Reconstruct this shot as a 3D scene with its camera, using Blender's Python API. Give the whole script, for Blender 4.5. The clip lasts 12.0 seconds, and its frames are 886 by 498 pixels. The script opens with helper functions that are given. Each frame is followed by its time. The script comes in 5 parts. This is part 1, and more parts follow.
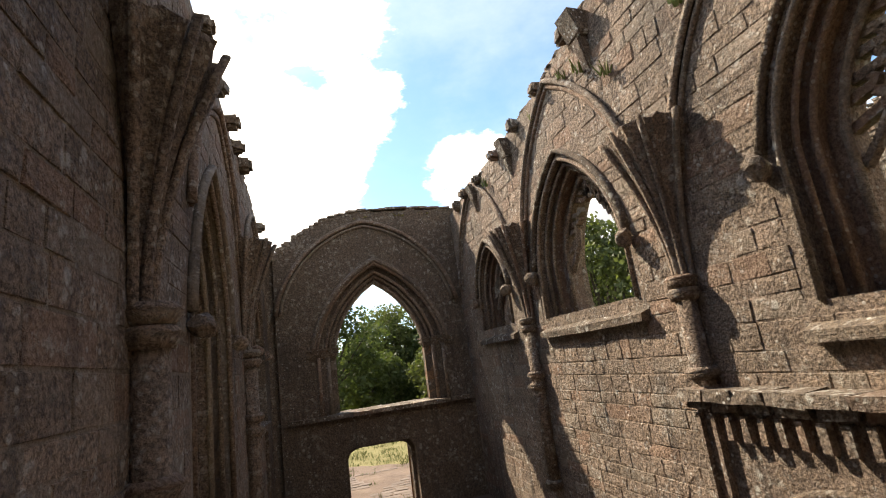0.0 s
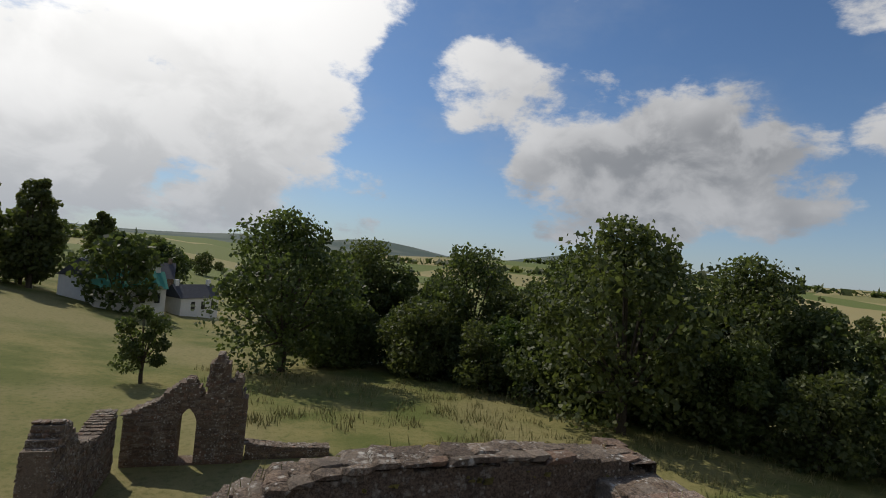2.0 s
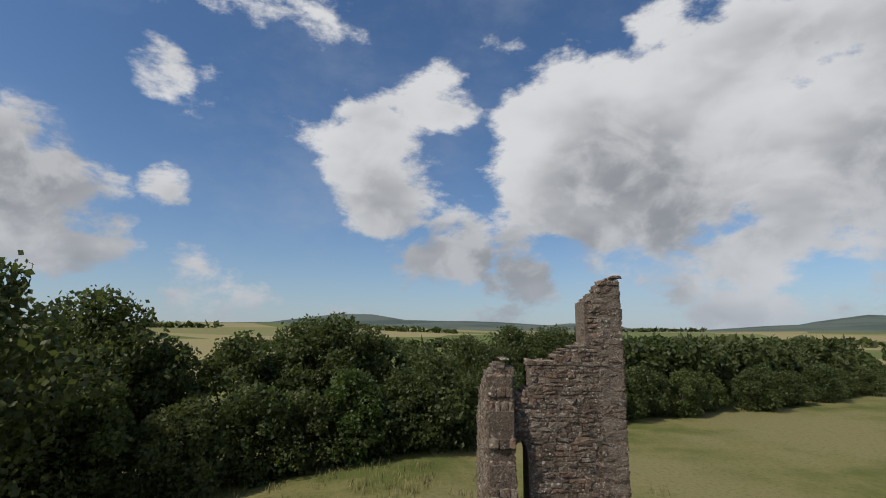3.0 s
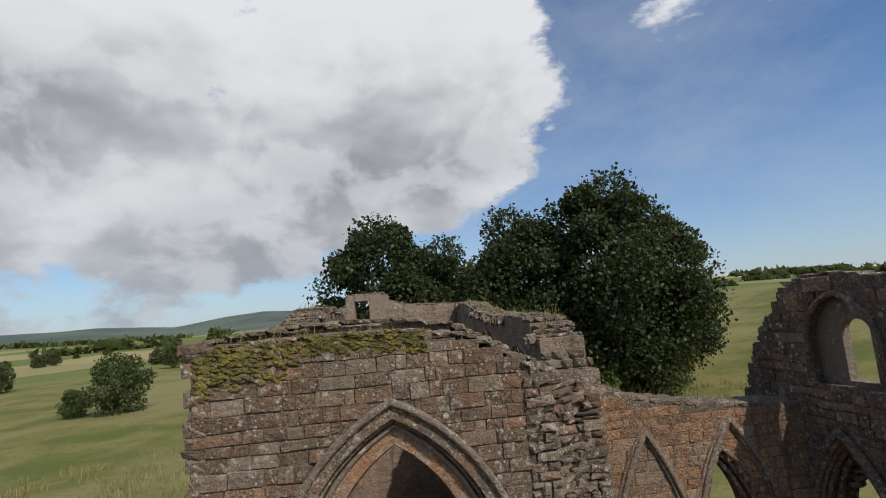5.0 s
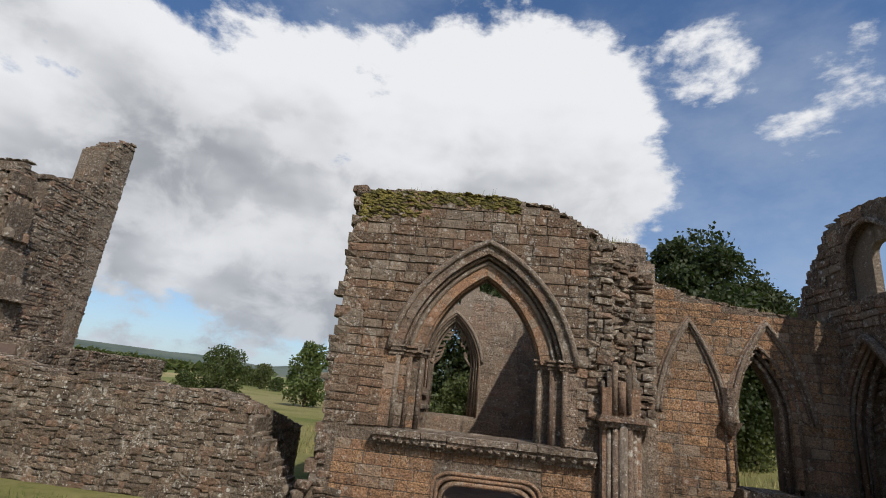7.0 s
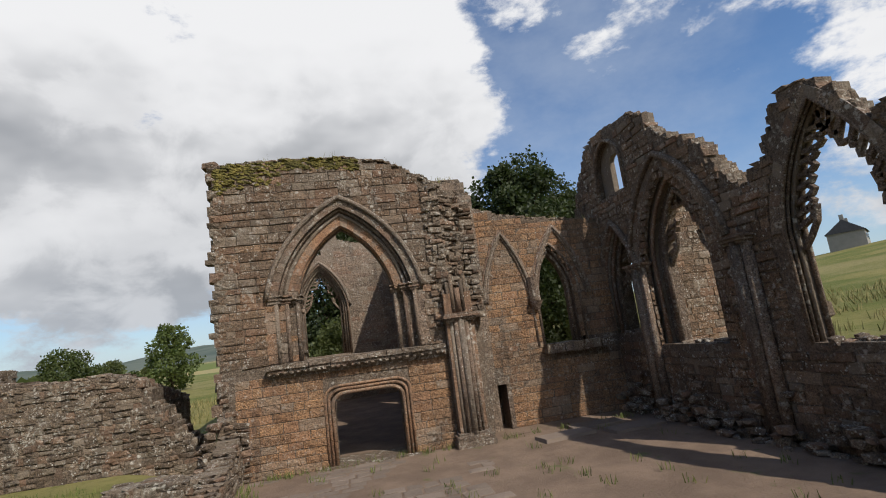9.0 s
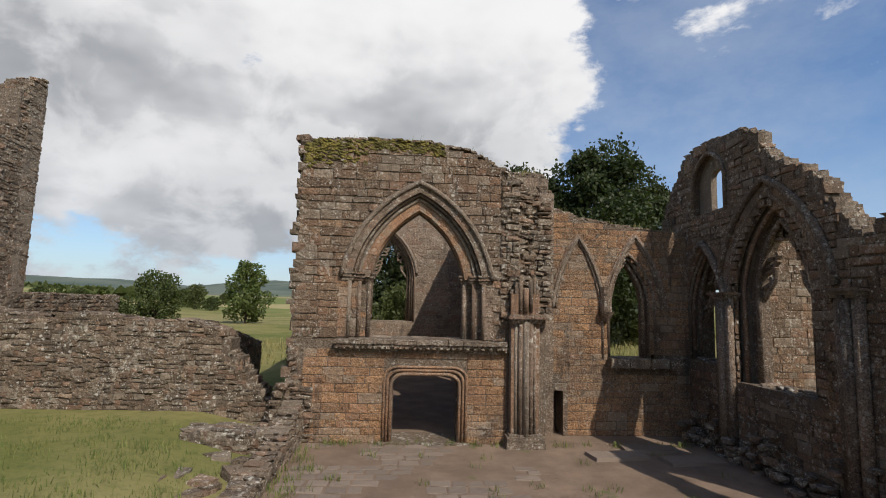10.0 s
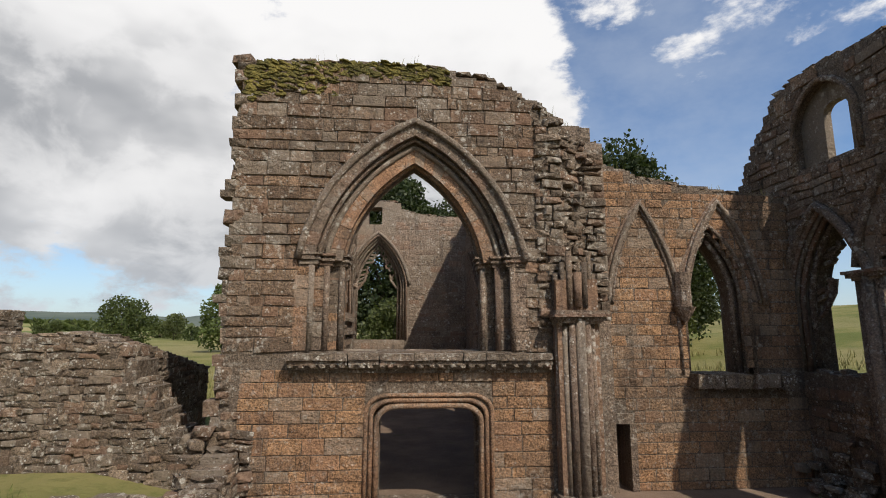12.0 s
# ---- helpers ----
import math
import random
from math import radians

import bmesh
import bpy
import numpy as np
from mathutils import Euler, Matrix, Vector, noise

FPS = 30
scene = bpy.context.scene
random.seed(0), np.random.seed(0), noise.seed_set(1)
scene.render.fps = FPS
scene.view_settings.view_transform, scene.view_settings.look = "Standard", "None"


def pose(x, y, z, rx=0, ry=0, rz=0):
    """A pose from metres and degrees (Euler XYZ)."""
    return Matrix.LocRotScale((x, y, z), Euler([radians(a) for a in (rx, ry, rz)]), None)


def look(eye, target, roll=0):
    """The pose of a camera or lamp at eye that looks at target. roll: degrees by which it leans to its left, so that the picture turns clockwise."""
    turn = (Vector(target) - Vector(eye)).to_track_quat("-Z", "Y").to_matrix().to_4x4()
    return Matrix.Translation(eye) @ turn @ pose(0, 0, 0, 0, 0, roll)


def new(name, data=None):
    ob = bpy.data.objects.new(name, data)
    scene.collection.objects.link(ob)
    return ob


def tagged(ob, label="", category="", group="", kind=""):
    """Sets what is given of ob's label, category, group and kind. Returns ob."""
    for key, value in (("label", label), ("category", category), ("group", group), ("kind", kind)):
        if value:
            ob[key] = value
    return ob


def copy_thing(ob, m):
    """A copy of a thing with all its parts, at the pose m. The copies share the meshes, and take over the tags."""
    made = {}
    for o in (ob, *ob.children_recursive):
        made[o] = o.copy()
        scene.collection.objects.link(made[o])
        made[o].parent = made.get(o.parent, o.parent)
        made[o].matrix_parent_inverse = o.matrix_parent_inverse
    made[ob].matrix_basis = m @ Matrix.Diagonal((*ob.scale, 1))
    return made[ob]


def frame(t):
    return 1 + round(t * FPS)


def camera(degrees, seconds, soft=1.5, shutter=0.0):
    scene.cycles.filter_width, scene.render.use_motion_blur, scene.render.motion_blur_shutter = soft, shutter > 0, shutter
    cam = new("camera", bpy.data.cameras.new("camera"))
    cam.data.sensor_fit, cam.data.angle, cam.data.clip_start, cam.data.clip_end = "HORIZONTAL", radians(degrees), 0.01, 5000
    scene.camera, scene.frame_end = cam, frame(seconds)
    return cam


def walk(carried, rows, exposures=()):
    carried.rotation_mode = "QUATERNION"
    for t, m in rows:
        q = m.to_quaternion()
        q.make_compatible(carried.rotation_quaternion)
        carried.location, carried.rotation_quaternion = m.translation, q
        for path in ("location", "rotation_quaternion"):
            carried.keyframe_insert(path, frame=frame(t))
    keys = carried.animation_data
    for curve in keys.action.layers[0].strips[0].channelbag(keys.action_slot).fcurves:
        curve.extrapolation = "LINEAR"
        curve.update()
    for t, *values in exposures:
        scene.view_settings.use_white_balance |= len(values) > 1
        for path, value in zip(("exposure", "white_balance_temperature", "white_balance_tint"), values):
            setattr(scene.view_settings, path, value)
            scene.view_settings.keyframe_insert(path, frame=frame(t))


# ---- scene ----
cam = camera(84.0, 12.0, soft=1.0)
PATH = [
    (0.0, (2.044, 17.217, 4.311), (1.490, 15.346, 4.747), -7.73),
    (0.3, (1.777, 16.212, 5.666), (1.370, 14.299, 6.084), 6.38),
    (0.5, (1.714, 15.395, 6.698), (1.299, 13.468, 7.036), 7.44),
    (0.7, (1.709, 14.394, 7.697), (1.265, 12.466, 7.987), 8.40),
    (1.0, (1.737, 12.942, 9.142), (1.223, 11.012, 9.247), 8.50),
    (1.3, (1.834, 11.490, 10.460), (1.274, 9.570, 10.461), 7.00),
    (1.5, (1.797, 10.207, 11.060), (1.236, 8.287, 11.069), 6.00),
    (2.0, (1.520, 7.130, 12.200), (0.886, 5.234, 12.259), 5.20),
    (2.3, (1.420, 5.400, 12.500), (0.561, 3.599, 12.636), 4.80),
    (2.5, (1.380, 4.250, 12.500), (0.225, 2.630, 12.706), 4.40),
    (2.7, (1.400, 3.000, 12.300), (-0.270, 1.936, 12.585), 3.00),
    (3.0, (1.600, 0.900, 11.850), (-0.370, 0.917, 12.194), 0.50),
    (3.2, (1.950, -0.900, 11.550), (0.098, -0.244, 11.925), 0.30),
    (3.5, (2.750, -3.450, 11.400), (1.279, -2.149, 11.778), 0.80),
    (3.7, (2.950, -4.800, 11.550), (1.766, -3.229, 11.911), 1.80),
    (5.3, (-0.260, -10.638, 8.932), (0.005, -8.672, 9.184), -5.15),
    (5.5, (0.084, -11.054, 8.444), (0.345, -9.085, 8.680), -4.49),
    (6.0, (0.508, -11.998, 6.768), (0.704, -10.018, 6.970), -3.03),
    (6.5, (0.317, -12.260, 4.830), (0.317, -10.329, 5.351), 7.13),
    (6.7, (-0.227, -12.353, 4.326), (-0.371, -10.444, 4.904), 9.27),
    (8.3, (-0.510, -14.865, 3.500), (-0.348, -12.915, 3.916), -10.67),
    (8.5, (-0.529, -14.978, 3.422), (-0.240, -13.035, 3.795), -8.91),
    (9.0, (-0.303, -15.457, 3.348), (0.101, -13.528, 3.690), -7.41),
    (9.5, (-0.176, -15.676, 3.341), (0.104, -13.732, 3.722), 8.40),
    (10.0, (-0.482, -15.471, 4.216), (-0.354, -13.487, 4.439), 1.60),
    (10.5, (-0.529, -14.911, 4.620), (-0.437, -12.914, 4.691), -4.28),
    (11.0, (-0.384, -13.842, 4.552), (-0.295, -11.848, 4.682), 4.54),
    (11.5, (-0.392, -12.339, 3.820), (-0.319, -10.351, 4.023), 4.53),
    (12.0, (-0.523, -10.237, 3.555), (-0.355, -8.271, 3.881), 0.19),
]
walk(cam, [(t, look(eye, target, roll)) for t, eye, target, roll in PATH],
     exposures=[(0.0, 1.2, 7300, 10), (0.5, 0.65, 6150, 10), (1.0, -0.75, 6400, 10), (1.5, -0.65, 6400, 10), (2.0, -0.65, 6450, 10), (2.6, -0.5, 6450, 10), (3.2, -0.5, 6350, 10), (3.7, -0.5, 6350, 10), (5.3, -0.25, 6350, 10), (8.0, -0.15, 6400, 10), (12.0, 0.0, 6600, 10)])

# ---------------------------------------------------------------- sky, sun
SUN_AZ, SUN_EL = radians(31.0), radians(46.0)       # from -y towards +x, above the horizon
sun_dir = Vector((math.sin(SUN_AZ) * math.cos(SUN_EL), -math.cos(SUN_AZ) * math.cos(SUN_EL), math.sin(SUN_EL)))
sun_data = bpy.data.lights.new("sun", "SUN")
sun_data.energy, sun_data.angle, sun_data.color = 4.4, radians(0.6), (1.0, 0.93, 0.83)
sun = new("sun", sun_data)
sun.matrix_world = look((0, 0, 0), -sun_dir)


class Nodes:
    """A small builder for node trees."""

    def __init__(self, tree):
        self.t = tree
        tree.nodes.clear()

    def add(self, kind):
        return self.t.nodes.new(kind)

    def put(self, sock, value):
        if hasattr(value, "links"):
            self.t.links.new(value, sock)
        else:
            sock.default_value = value

    def math(self, op, a, b=0.0, clamp=False):
        n = self.add("ShaderNodeMath")
        n.operation, n.use_clamp = op, clamp
        self.put(n.inputs[0], a)
        self.put(n.inputs[1], b)
        return n.outputs[0]

    def vmath(self, op, a, b):
        n = self.add("ShaderNodeVectorMath")
        n.operation = op
        self.put(n.inputs[0], a)
        self.put(n.inputs[1], b)
        return n.outputs["Value"] if op == "DOT_PRODUCT" else n.outputs[0]

    def noise(self, vector, scale, detail=4.0, rough=0.55, distort=0.0):
        n = self.add("ShaderNodeTexNoise")
        self.put(n.inputs["Vector"], vector)
        n.inputs["Scale"].default_value, n.inputs["Detail"].default_value = scale, detail
        n.inputs["Roughness"].default_value, n.inputs["Distortion"].default_value = rough, distort
        return n.outputs["Fac"]

    def voronoi(self, vector, scale):
        n = self.add("ShaderNodeTexVoronoi")
        self.put(n.inputs["Vector"], vector)
        n.inputs["Scale"].default_value = scale
        return n.outputs["Distance"]

    def ramp(self, fac, lo, hi):
        n = self.add("ShaderNodeMapRange")
        n.interpolation_type = "SMOOTHSTEP"
        self.put(n.inputs["Value"], fac)
        n.inputs["From Min"].default_value, n.inputs["From Max"].default_value = lo, hi
        return n.outputs["Result"]

    def mix(self, fac, a, b, blend="MIX"):
        n = self.add("ShaderNodeMix")
        n.data_type, n.blend_type = "RGBA", blend
        self.put(n.inputs[0], fac)
        self.put(n.inputs[6], (*a, 1) if isinstance(a, tuple) else a)
        self.put(n.inputs[7], (*b, 1) if isinstance(b, tuple) else b)
        return n.outputs[2]


def make_sky():
    world = bpy.data.worlds.new("sky")
    scene.world = world
    world.use_nodes = True
    n = Nodes(world.node_tree)
    sky = n.add("ShaderNodeTexSky")
    sky.sky_type, sky.sun_disc, sky.sun_elevation, sky.sun_rotation = "NISHITA", False, SUN_EL, math.atan2(sun_dir.x, sun_dir.y)
    sky.air_density, sky.dust_density, sky.ozone_density = 1.0, 0.6, 1.6
    way = n.add("ShaderNodeTexCoord").outputs["Generated"]
    sep = n.add("ShaderNodeSeparateXYZ")
    n.put(sep.inputs[0], way)
    up = n.math("MAXIMUM", sep.outputs["Z"], 0.0)
    stretch = n.vmath("MULTIPLY", way, (1.0, 1.0, 1.9))
    above = n.vmath("ADD", stretch, (0.0, -0.03, 0.10))

    def density(where):
        both = n.math("ADD", n.math("MULTIPLY", n.noise(where, 2.3, 3.0, 0.5), 0.45), n.math("MULTIPLY", n.noise(where, 6.0, 11.0, 0.62, 0.1), 0.55))
        return n.math("ADD", n.math("MULTIPLY", n.math("SUBTRACT", both, 0.5), 1.5), 0.5)

    banks = None
    # broad banks of cumulus: azimuth from -y towards -x, elevation, angular size, weight
    for az, el, size, weight in ((-16, 24, 24, 0.34), (-22, 11, 15, 0.3), (-2, 15, 14, 0.26), (-4, 32, 22, 0.34), (-45, 25, 24, 0.24), (8, 6, 8, 0.18), (-6, 6, 9, 0.2),
                                 (21, 20.5, 8, 0.28), (27, 17, 6, 0.16), (32, 10.5, 10, 0.26), (43, 11.5, 11, 0.3), (52, 10.5, 9, 0.28), (60, 14.5, 4, 0.2), (58, 26, 4, 0.2), (66, 6, 8, 0.16),
                                 (84, 19, 10, 0.34), (89, 25, 8, 0.26), (92, 10, 7, 0.24), (100, 9.5, 6, 0.22), (108, 20, 16, 0.42), (122, 20, 19, 0.44), (138, 19, 20, 0.44), (154, 21, 22, 0.44), (170, 22, 22, 0.44),
                                 (181, 25, 22, 0.42), (186, 32, 14, 0.34), (99, 4.5, 8, 0.13), (120, 4, 9, 0.14), (140, 4, 9, 0.16), (154, 5, 9, 0.16), (172, 6, 9, 0.14),
                                 (206, 36, 7, 0.22), (222, 28, 13, 0.23), (231, 23, 12, 0.22), (238, 16, 14, 0.3), (248, 20, 16, 0.3), (262, 30, 25, 0.15), (295, 35, 25, 0.2)):
        a, e = radians(az), radians(el)
        centre = (-math.sin(a) * math.cos(e), -math.cos(a) * math.cos(e), math.sin(e))
        bump = n.math("MULTIPLY", n.ramp(n.vmath("DOT_PRODUCT", way, centre), math.cos(radians(size)), 1.0), weight)
        banks = bump if banks is None else n.math("MAXIMUM", banks, bump)
    cover = n.math("ADD", density(stretch), banks)
    mask = n.ramp(cover, 0.61, 0.74)
    glow = n.math("POWER", n.math("MAXIMUM", n.vmath("DOT_PRODUCT", way, tuple(sun_dir)), 0.0), 5.0)
    under = n.math("ADD", n.math("MULTIPLY", n.noise(above, 2.6, 4.0, 0.5), 1.1), n.math("MULTIPLY", banks, 0.5))
    under = n.math("ADD", under, n.math("MULTIPLY", n.math("SUBTRACT", 0.36, up), 0.9))
    shade = n.ramp(under, 0.54, 1.0)
    puff = n.ramp(n.noise(n.vmath("MULTIPLY", way, (1.0, 1.0, 1.3)), 8.0, 7.0, 0.55, 0.3), 0.42, 0.62)
    cloud = n.mix(shade, (11.4, 11.4, 11.5), (4.3, 4.5, 4.85))
    cloud = n.mix(n.math("MULTIPLY", puff, 0.5), cloud, (11.4, 11.4, 11.5))
    cloud = n.mix(glow, cloud, (30.0, 29.5, 28.5))
    blue = n.mix(1.0, sky.outputs[0], (1.1, 1.38, 1.66), "MULTIPLY")
    veil = n.math("MULTIPLY", n.ramp(n.noise(stretch, 1.6, 7.0, 0.62), 0.42, 0.75), 0.4)
    blue = n.mix(veil, blue, (7.0, 7.8, 9.0))
    haze = n.math("POWER", n.math("SUBTRACT", 1.0, up), 9.0)
    colour = n.mix(mask, blue, cloud)
    colour = n.mix(n.math("MULTIPLY", haze, 0.7), colour, (7.4, 8.2, 9.2))
    back = n.add("ShaderNodeBackground")
    n.put(back.inputs["Color"], colour)
    back.inputs["Strength"].default_value = 0.083
    out = n.add("ShaderNodeOutputWorld")
    n.t.links.new(back.outputs[0], out.inputs["Surface"])


make_sky()


# ---------------------------------------------------------------- materials
def surface(name, make, rough=0.9, bump=0.3, bump_scale=40.0, spec=0.25, thin=0.0):
    mat = bpy.data.materials.new(name)
    mat.use_nodes = True
    n = Nodes(mat.node_tree)
    where = n.add("ShaderNodeNewGeometry").outputs["Position"]
    rand = n.add("ShaderNodeObjectInfo").outputs["Random"]
    isle = n.add("ShaderNodeNewGeometry").outputs["Random Per Island"]
    bsdf = n.add("ShaderNodeBsdfPrincipled")
    n.put(bsdf.inputs["Base Color"], make(n, where, rand, isle))
    bsdf.inputs["Roughness"].default_value = rough
    bsdf.inputs["Specular IOR Level"].default_value = spec
    if bump:
        b = n.add("ShaderNodeBump")
        b.inputs["Strength"].default_value, b.inputs["Distance"].default_value = bump, 0.075
        n.put(b.inputs["Height"], n.math("ADD", n.noise(where, bump_scale, 6.0, 0.65), n.math("MULTIPLY", n.noise(where, bump_scale * 0.18, 3.0), 1.4)))
        n.t.links.new(b.outputs[0], bsdf.inputs["Normal"])
    out = n.add("ShaderNodeOutputMaterial")
    last = bsdf.outputs[0]
    if thin:
        glow, both = n.add("ShaderNodeBsdfTranslucent"), n.add("ShaderNodeMixShader")
        n.put(glow.inputs["Color"], n.mix(1.0, bsdf.inputs["Base Color"].links[0].from_socket, (1.5, 1.6, 0.9), "MULTIPLY"))
        both.inputs[0].default_value = thin
        n.t.links.new(last, both.inputs[1])
        n.t.links.new(glow.outputs[0], both.inputs[2])
        last = both.outputs[0]
    n.t.links.new(last, out.inputs["Surface"])
    return mat


def sandstone(dark, mid, pale, lichen=0.5, spread=0.75):
    def make(n, where, rand, isle):
        tone = n.math("FRACT", n.math("ADD", n.math("MULTIPLY", rand, 7.3), n.math("MULTIPLY", isle, 3.1)))
        tone = n.math("ADD", n.math("MULTIPLY", tone, spread), n.math("MULTIPLY", n.noise(where, 1.1, 4.0), 1.0 - spread))
        col = n.mix(n.ramp(tone, 0.0, 0.62), dark, mid)
        col = n.mix(n.ramp(tone, 0.6, 1.0), col, pale)
        grey = n.ramp(n.noise(where, 0.42, 4.0, 0.6), 0.42, 0.6)
        col = n.mix(n.math("MULTIPLY", grey, 0.5), col, (0.165, 0.13, 0.096))
        grain = n.ramp(n.noise(where, 27.0, 7.0, 0.78), 0.38, 0.6)
        col = n.mix(n.math("MULTIPLY", n.math("SUBTRACT", 1.0, grain), 0.72), col, (0.028, 0.022, 0.017))
        mottle = n.ramp(n.noise(where, 8.0, 8.0, 0.75, 0.4), 0.4, 0.66)
        col = n.mix(n.math("MULTIPLY", mottle, 0.4), col, n.mix(1.0, col, (1.75, 1.65, 1.5), "MULTIPLY"))
        pits = n.ramp(n.noise(where, 11.0, 6.0, 0.7), 0.44, 0.36)
        col = n.mix(n.math("MULTIPLY", pits, 0.5), col, (0.05, 0.036, 0.027))
        stain = n.ramp(n.noise(where, 0.8, 6.0, 0.66), 0.54, 0.7)
        col = n.mix(n.math("MULTIPLY", stain, 0.5), col, (0.07, 0.056, 0.046))
        hue = n.math("FRACT", n.math("ADD", n.math("MULTIPLY", rand, 31.7), n.math("MULTIPLY", isle, 17.3)))
        col = n.mix(n.math("MULTIPLY", n.ramp(hue, 0.72, 0.95), 0.5), col, (0.27, 0.222, 0.17))
        col = n.mix(n.math("MULTIPLY", n.ramp(hue, 0.22, 0.05), 0.35), col, (0.29, 0.16, 0.10))
        streak = n.ramp(n.noise(n.vmath("MULTIPLY", where, (3.0, 3.0, 0.35)), 1.0, 5.0, 0.6), 0.55, 0.68)
        col = n.mix(n.math("MULTIPLY", streak, 0.45), col, (0.06, 0.05, 0.042))
        spots = n.math("MULTIPLY", n.ramp(n.math("ADD", n.voronoi(where, 5.0), n.math("MULTIPLY", n.noise(where, 16.0, 5.0, 0.7), 0.5)), 0.58, 0.42), n.ramp(n.noise(where, 1.6, 7.0, 0.65), 0.53, 0.6))
        col = n.mix(n.math("MULTIPLY", spots, lichen), col, (0.56, 0.53, 0.46))
        flecks = n.math("MULTIPLY", n.ramp(n.voronoi(where, 12.0), 0.34, 0.18), n.ramp(n.noise(where, 2.6, 6.0, 0.65), 0.5, 0.6))
        col = n.mix(n.math("MULTIPLY", flecks, lichen), col, (0.6, 0.57, 0.5))
        film = n.math("MULTIPLY", n.ramp(n.noise(where, 7.5, 8.0, 0.72), 0.52, 0.62), n.ramp(n.noise(where, 1.0, 4.0), 0.42, 0.56))
        return n.mix(n.math("MULTIPLY", film, lichen), col, (0.44, 0.405, 0.34))
    return make


STONE = surface("red_sandstone", sandstone((0.11, 0.074, 0.05), (0.225, 0.145, 0.092), (0.4, 0.255, 0.155), 0.6, 0.6), bump=1.0, bump_scale=14)
INNER = surface("choir_sandstone", sandstone((0.23, 0.174, 0.133), (0.312, 0.23, 0.17), (0.42, 0.308, 0.228), 0.5, 0.55), bump=1.0, bump_scale=15)
ASHLAR = surface("orange_ashlar", sandstone((0.25, 0.142, 0.08), (0.4, 0.228, 0.12), (0.54, 0.33, 0.18), 0.28, 0.58), bump=1.0, bump_scale=18)
TRIM = surface("dressed_sandstone", sandstone((0.185, 0.138, 0.105), (0.275, 0.2, 0.148), (0.37, 0.265, 0.19), 0.6, 0.6), bump=1.0, bump_scale=19)
REDTRIM = surface("red_dressed_sandstone", sandstone((0.29, 0.165, 0.098), (0.4, 0.23, 0.135), (0.46, 0.275, 0.165), 0.3, 0.5), bump=0.7, bump_scale=26)
LEDGE = surface("lichened_sandstone", sandstone((0.15, 0.115, 0.085), (0.24, 0.185, 0.14), (0.34, 0.275, 0.21), 0.9, 0.4), bump=1.0, bump_scale=12)
RUBBLE = surface("rubble_stone", sandstone((0.125, 0.092, 0.066), (0.2, 0.148, 0.105), (0.35, 0.265, 0.19), 0.75, 0.75), bump=1.0, bump_scale=12)
MORTAR = surface("core_mortar", sandstone((0.12, 0.09, 0.068), (0.18, 0.134, 0.098), (0.24, 0.18, 0.134), 0.4, 0.2), bump=1.0, bump_scale=13)


def moss_look(n, where, rand, isle):
    col = n.mix(n.ramp(n.noise(where, 3.0, 5.0), 0.35, 0.7), (0.13, 0.11, 0.035), (0.26, 0.21, 0.055))
    return n.mix(n.ramp(n.noise(where, 24.0, 5.0), 0.5, 0.7), col, (0.05, 0.06, 0.015))


def grass_look(n, where, rand, isle):
    col = n.mix(n.ramp(n.noise(where, 0.12, 5.0, 0.6), 0.38, 0.66), (0.105, 0.12, 0.031), (0.22, 0.192, 0.072))
    col = n.mix(n.ramp(n.noise(where, 0.035, 4.0), 0.43, 0.58), col, (0.225, 0.195, 0.085))
    col = n.mix(n.math("MULTIPLY", n.ramp(n.noise(where, 2.4, 6.0, 0.7), 0.45, 0.7), 0.5), col, (0.055, 0.082, 0.018))
    col = n.mix(n.math("MULTIPLY", n.ramp(n.noise(where, 14.0, 4.0, 0.7), 0.5, 0.75), 0.45), col, (0.21, 0.21, 0.075))
    fields = n.add("ShaderNodeTexVoronoi")
    n.put(fields.inputs["Vector"], where)
    fields.inputs["Scale"].default_value = 0.006
    plot = n.add("ShaderNodeSeparateColor")
    n.put(plot.inputs[0], fields.outputs["Color"])
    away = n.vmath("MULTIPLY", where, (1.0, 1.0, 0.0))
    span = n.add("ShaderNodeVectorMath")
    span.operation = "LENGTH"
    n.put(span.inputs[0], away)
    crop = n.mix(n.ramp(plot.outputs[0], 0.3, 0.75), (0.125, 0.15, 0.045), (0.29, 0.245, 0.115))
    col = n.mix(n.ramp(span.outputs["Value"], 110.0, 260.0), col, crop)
    # Far hill green, with the blue of distant haze put into the colour.
    hazy_hills = n.mix(n.ramp(n.noise(where, 0.004, 5.0), 0.4, 0.6), (0.07, 0.095, 0.08), (0.115, 0.135, 0.11))
    return n.mix(n.ramp(span.outputs["Value"], 900.0, 1700.0), col, hazy_hills)


def floor_look(n, where, rand, isle):
    col = n.mix(n.ramp(n.noise(where, 0.7, 6.0, 0.65), 0.35, 0.7), (0.14, 0.097, 0.068), (0.225, 0.158, 0.112))
    col = n.mix(n.math("MULTIPLY", n.ramp(n.noise(where, 30.0, 5.0, 0.7), 0.45, 0.7), 0.5), col, (0.21, 0.165, 0.132))
    green = n.math("MULTIPLY", n.ramp(n.noise(where, 0.9, 5.0, 0.7), 0.6, 0.7), 0.7)
    return n.mix(green, col, (0.09, 0.11, 0.03))


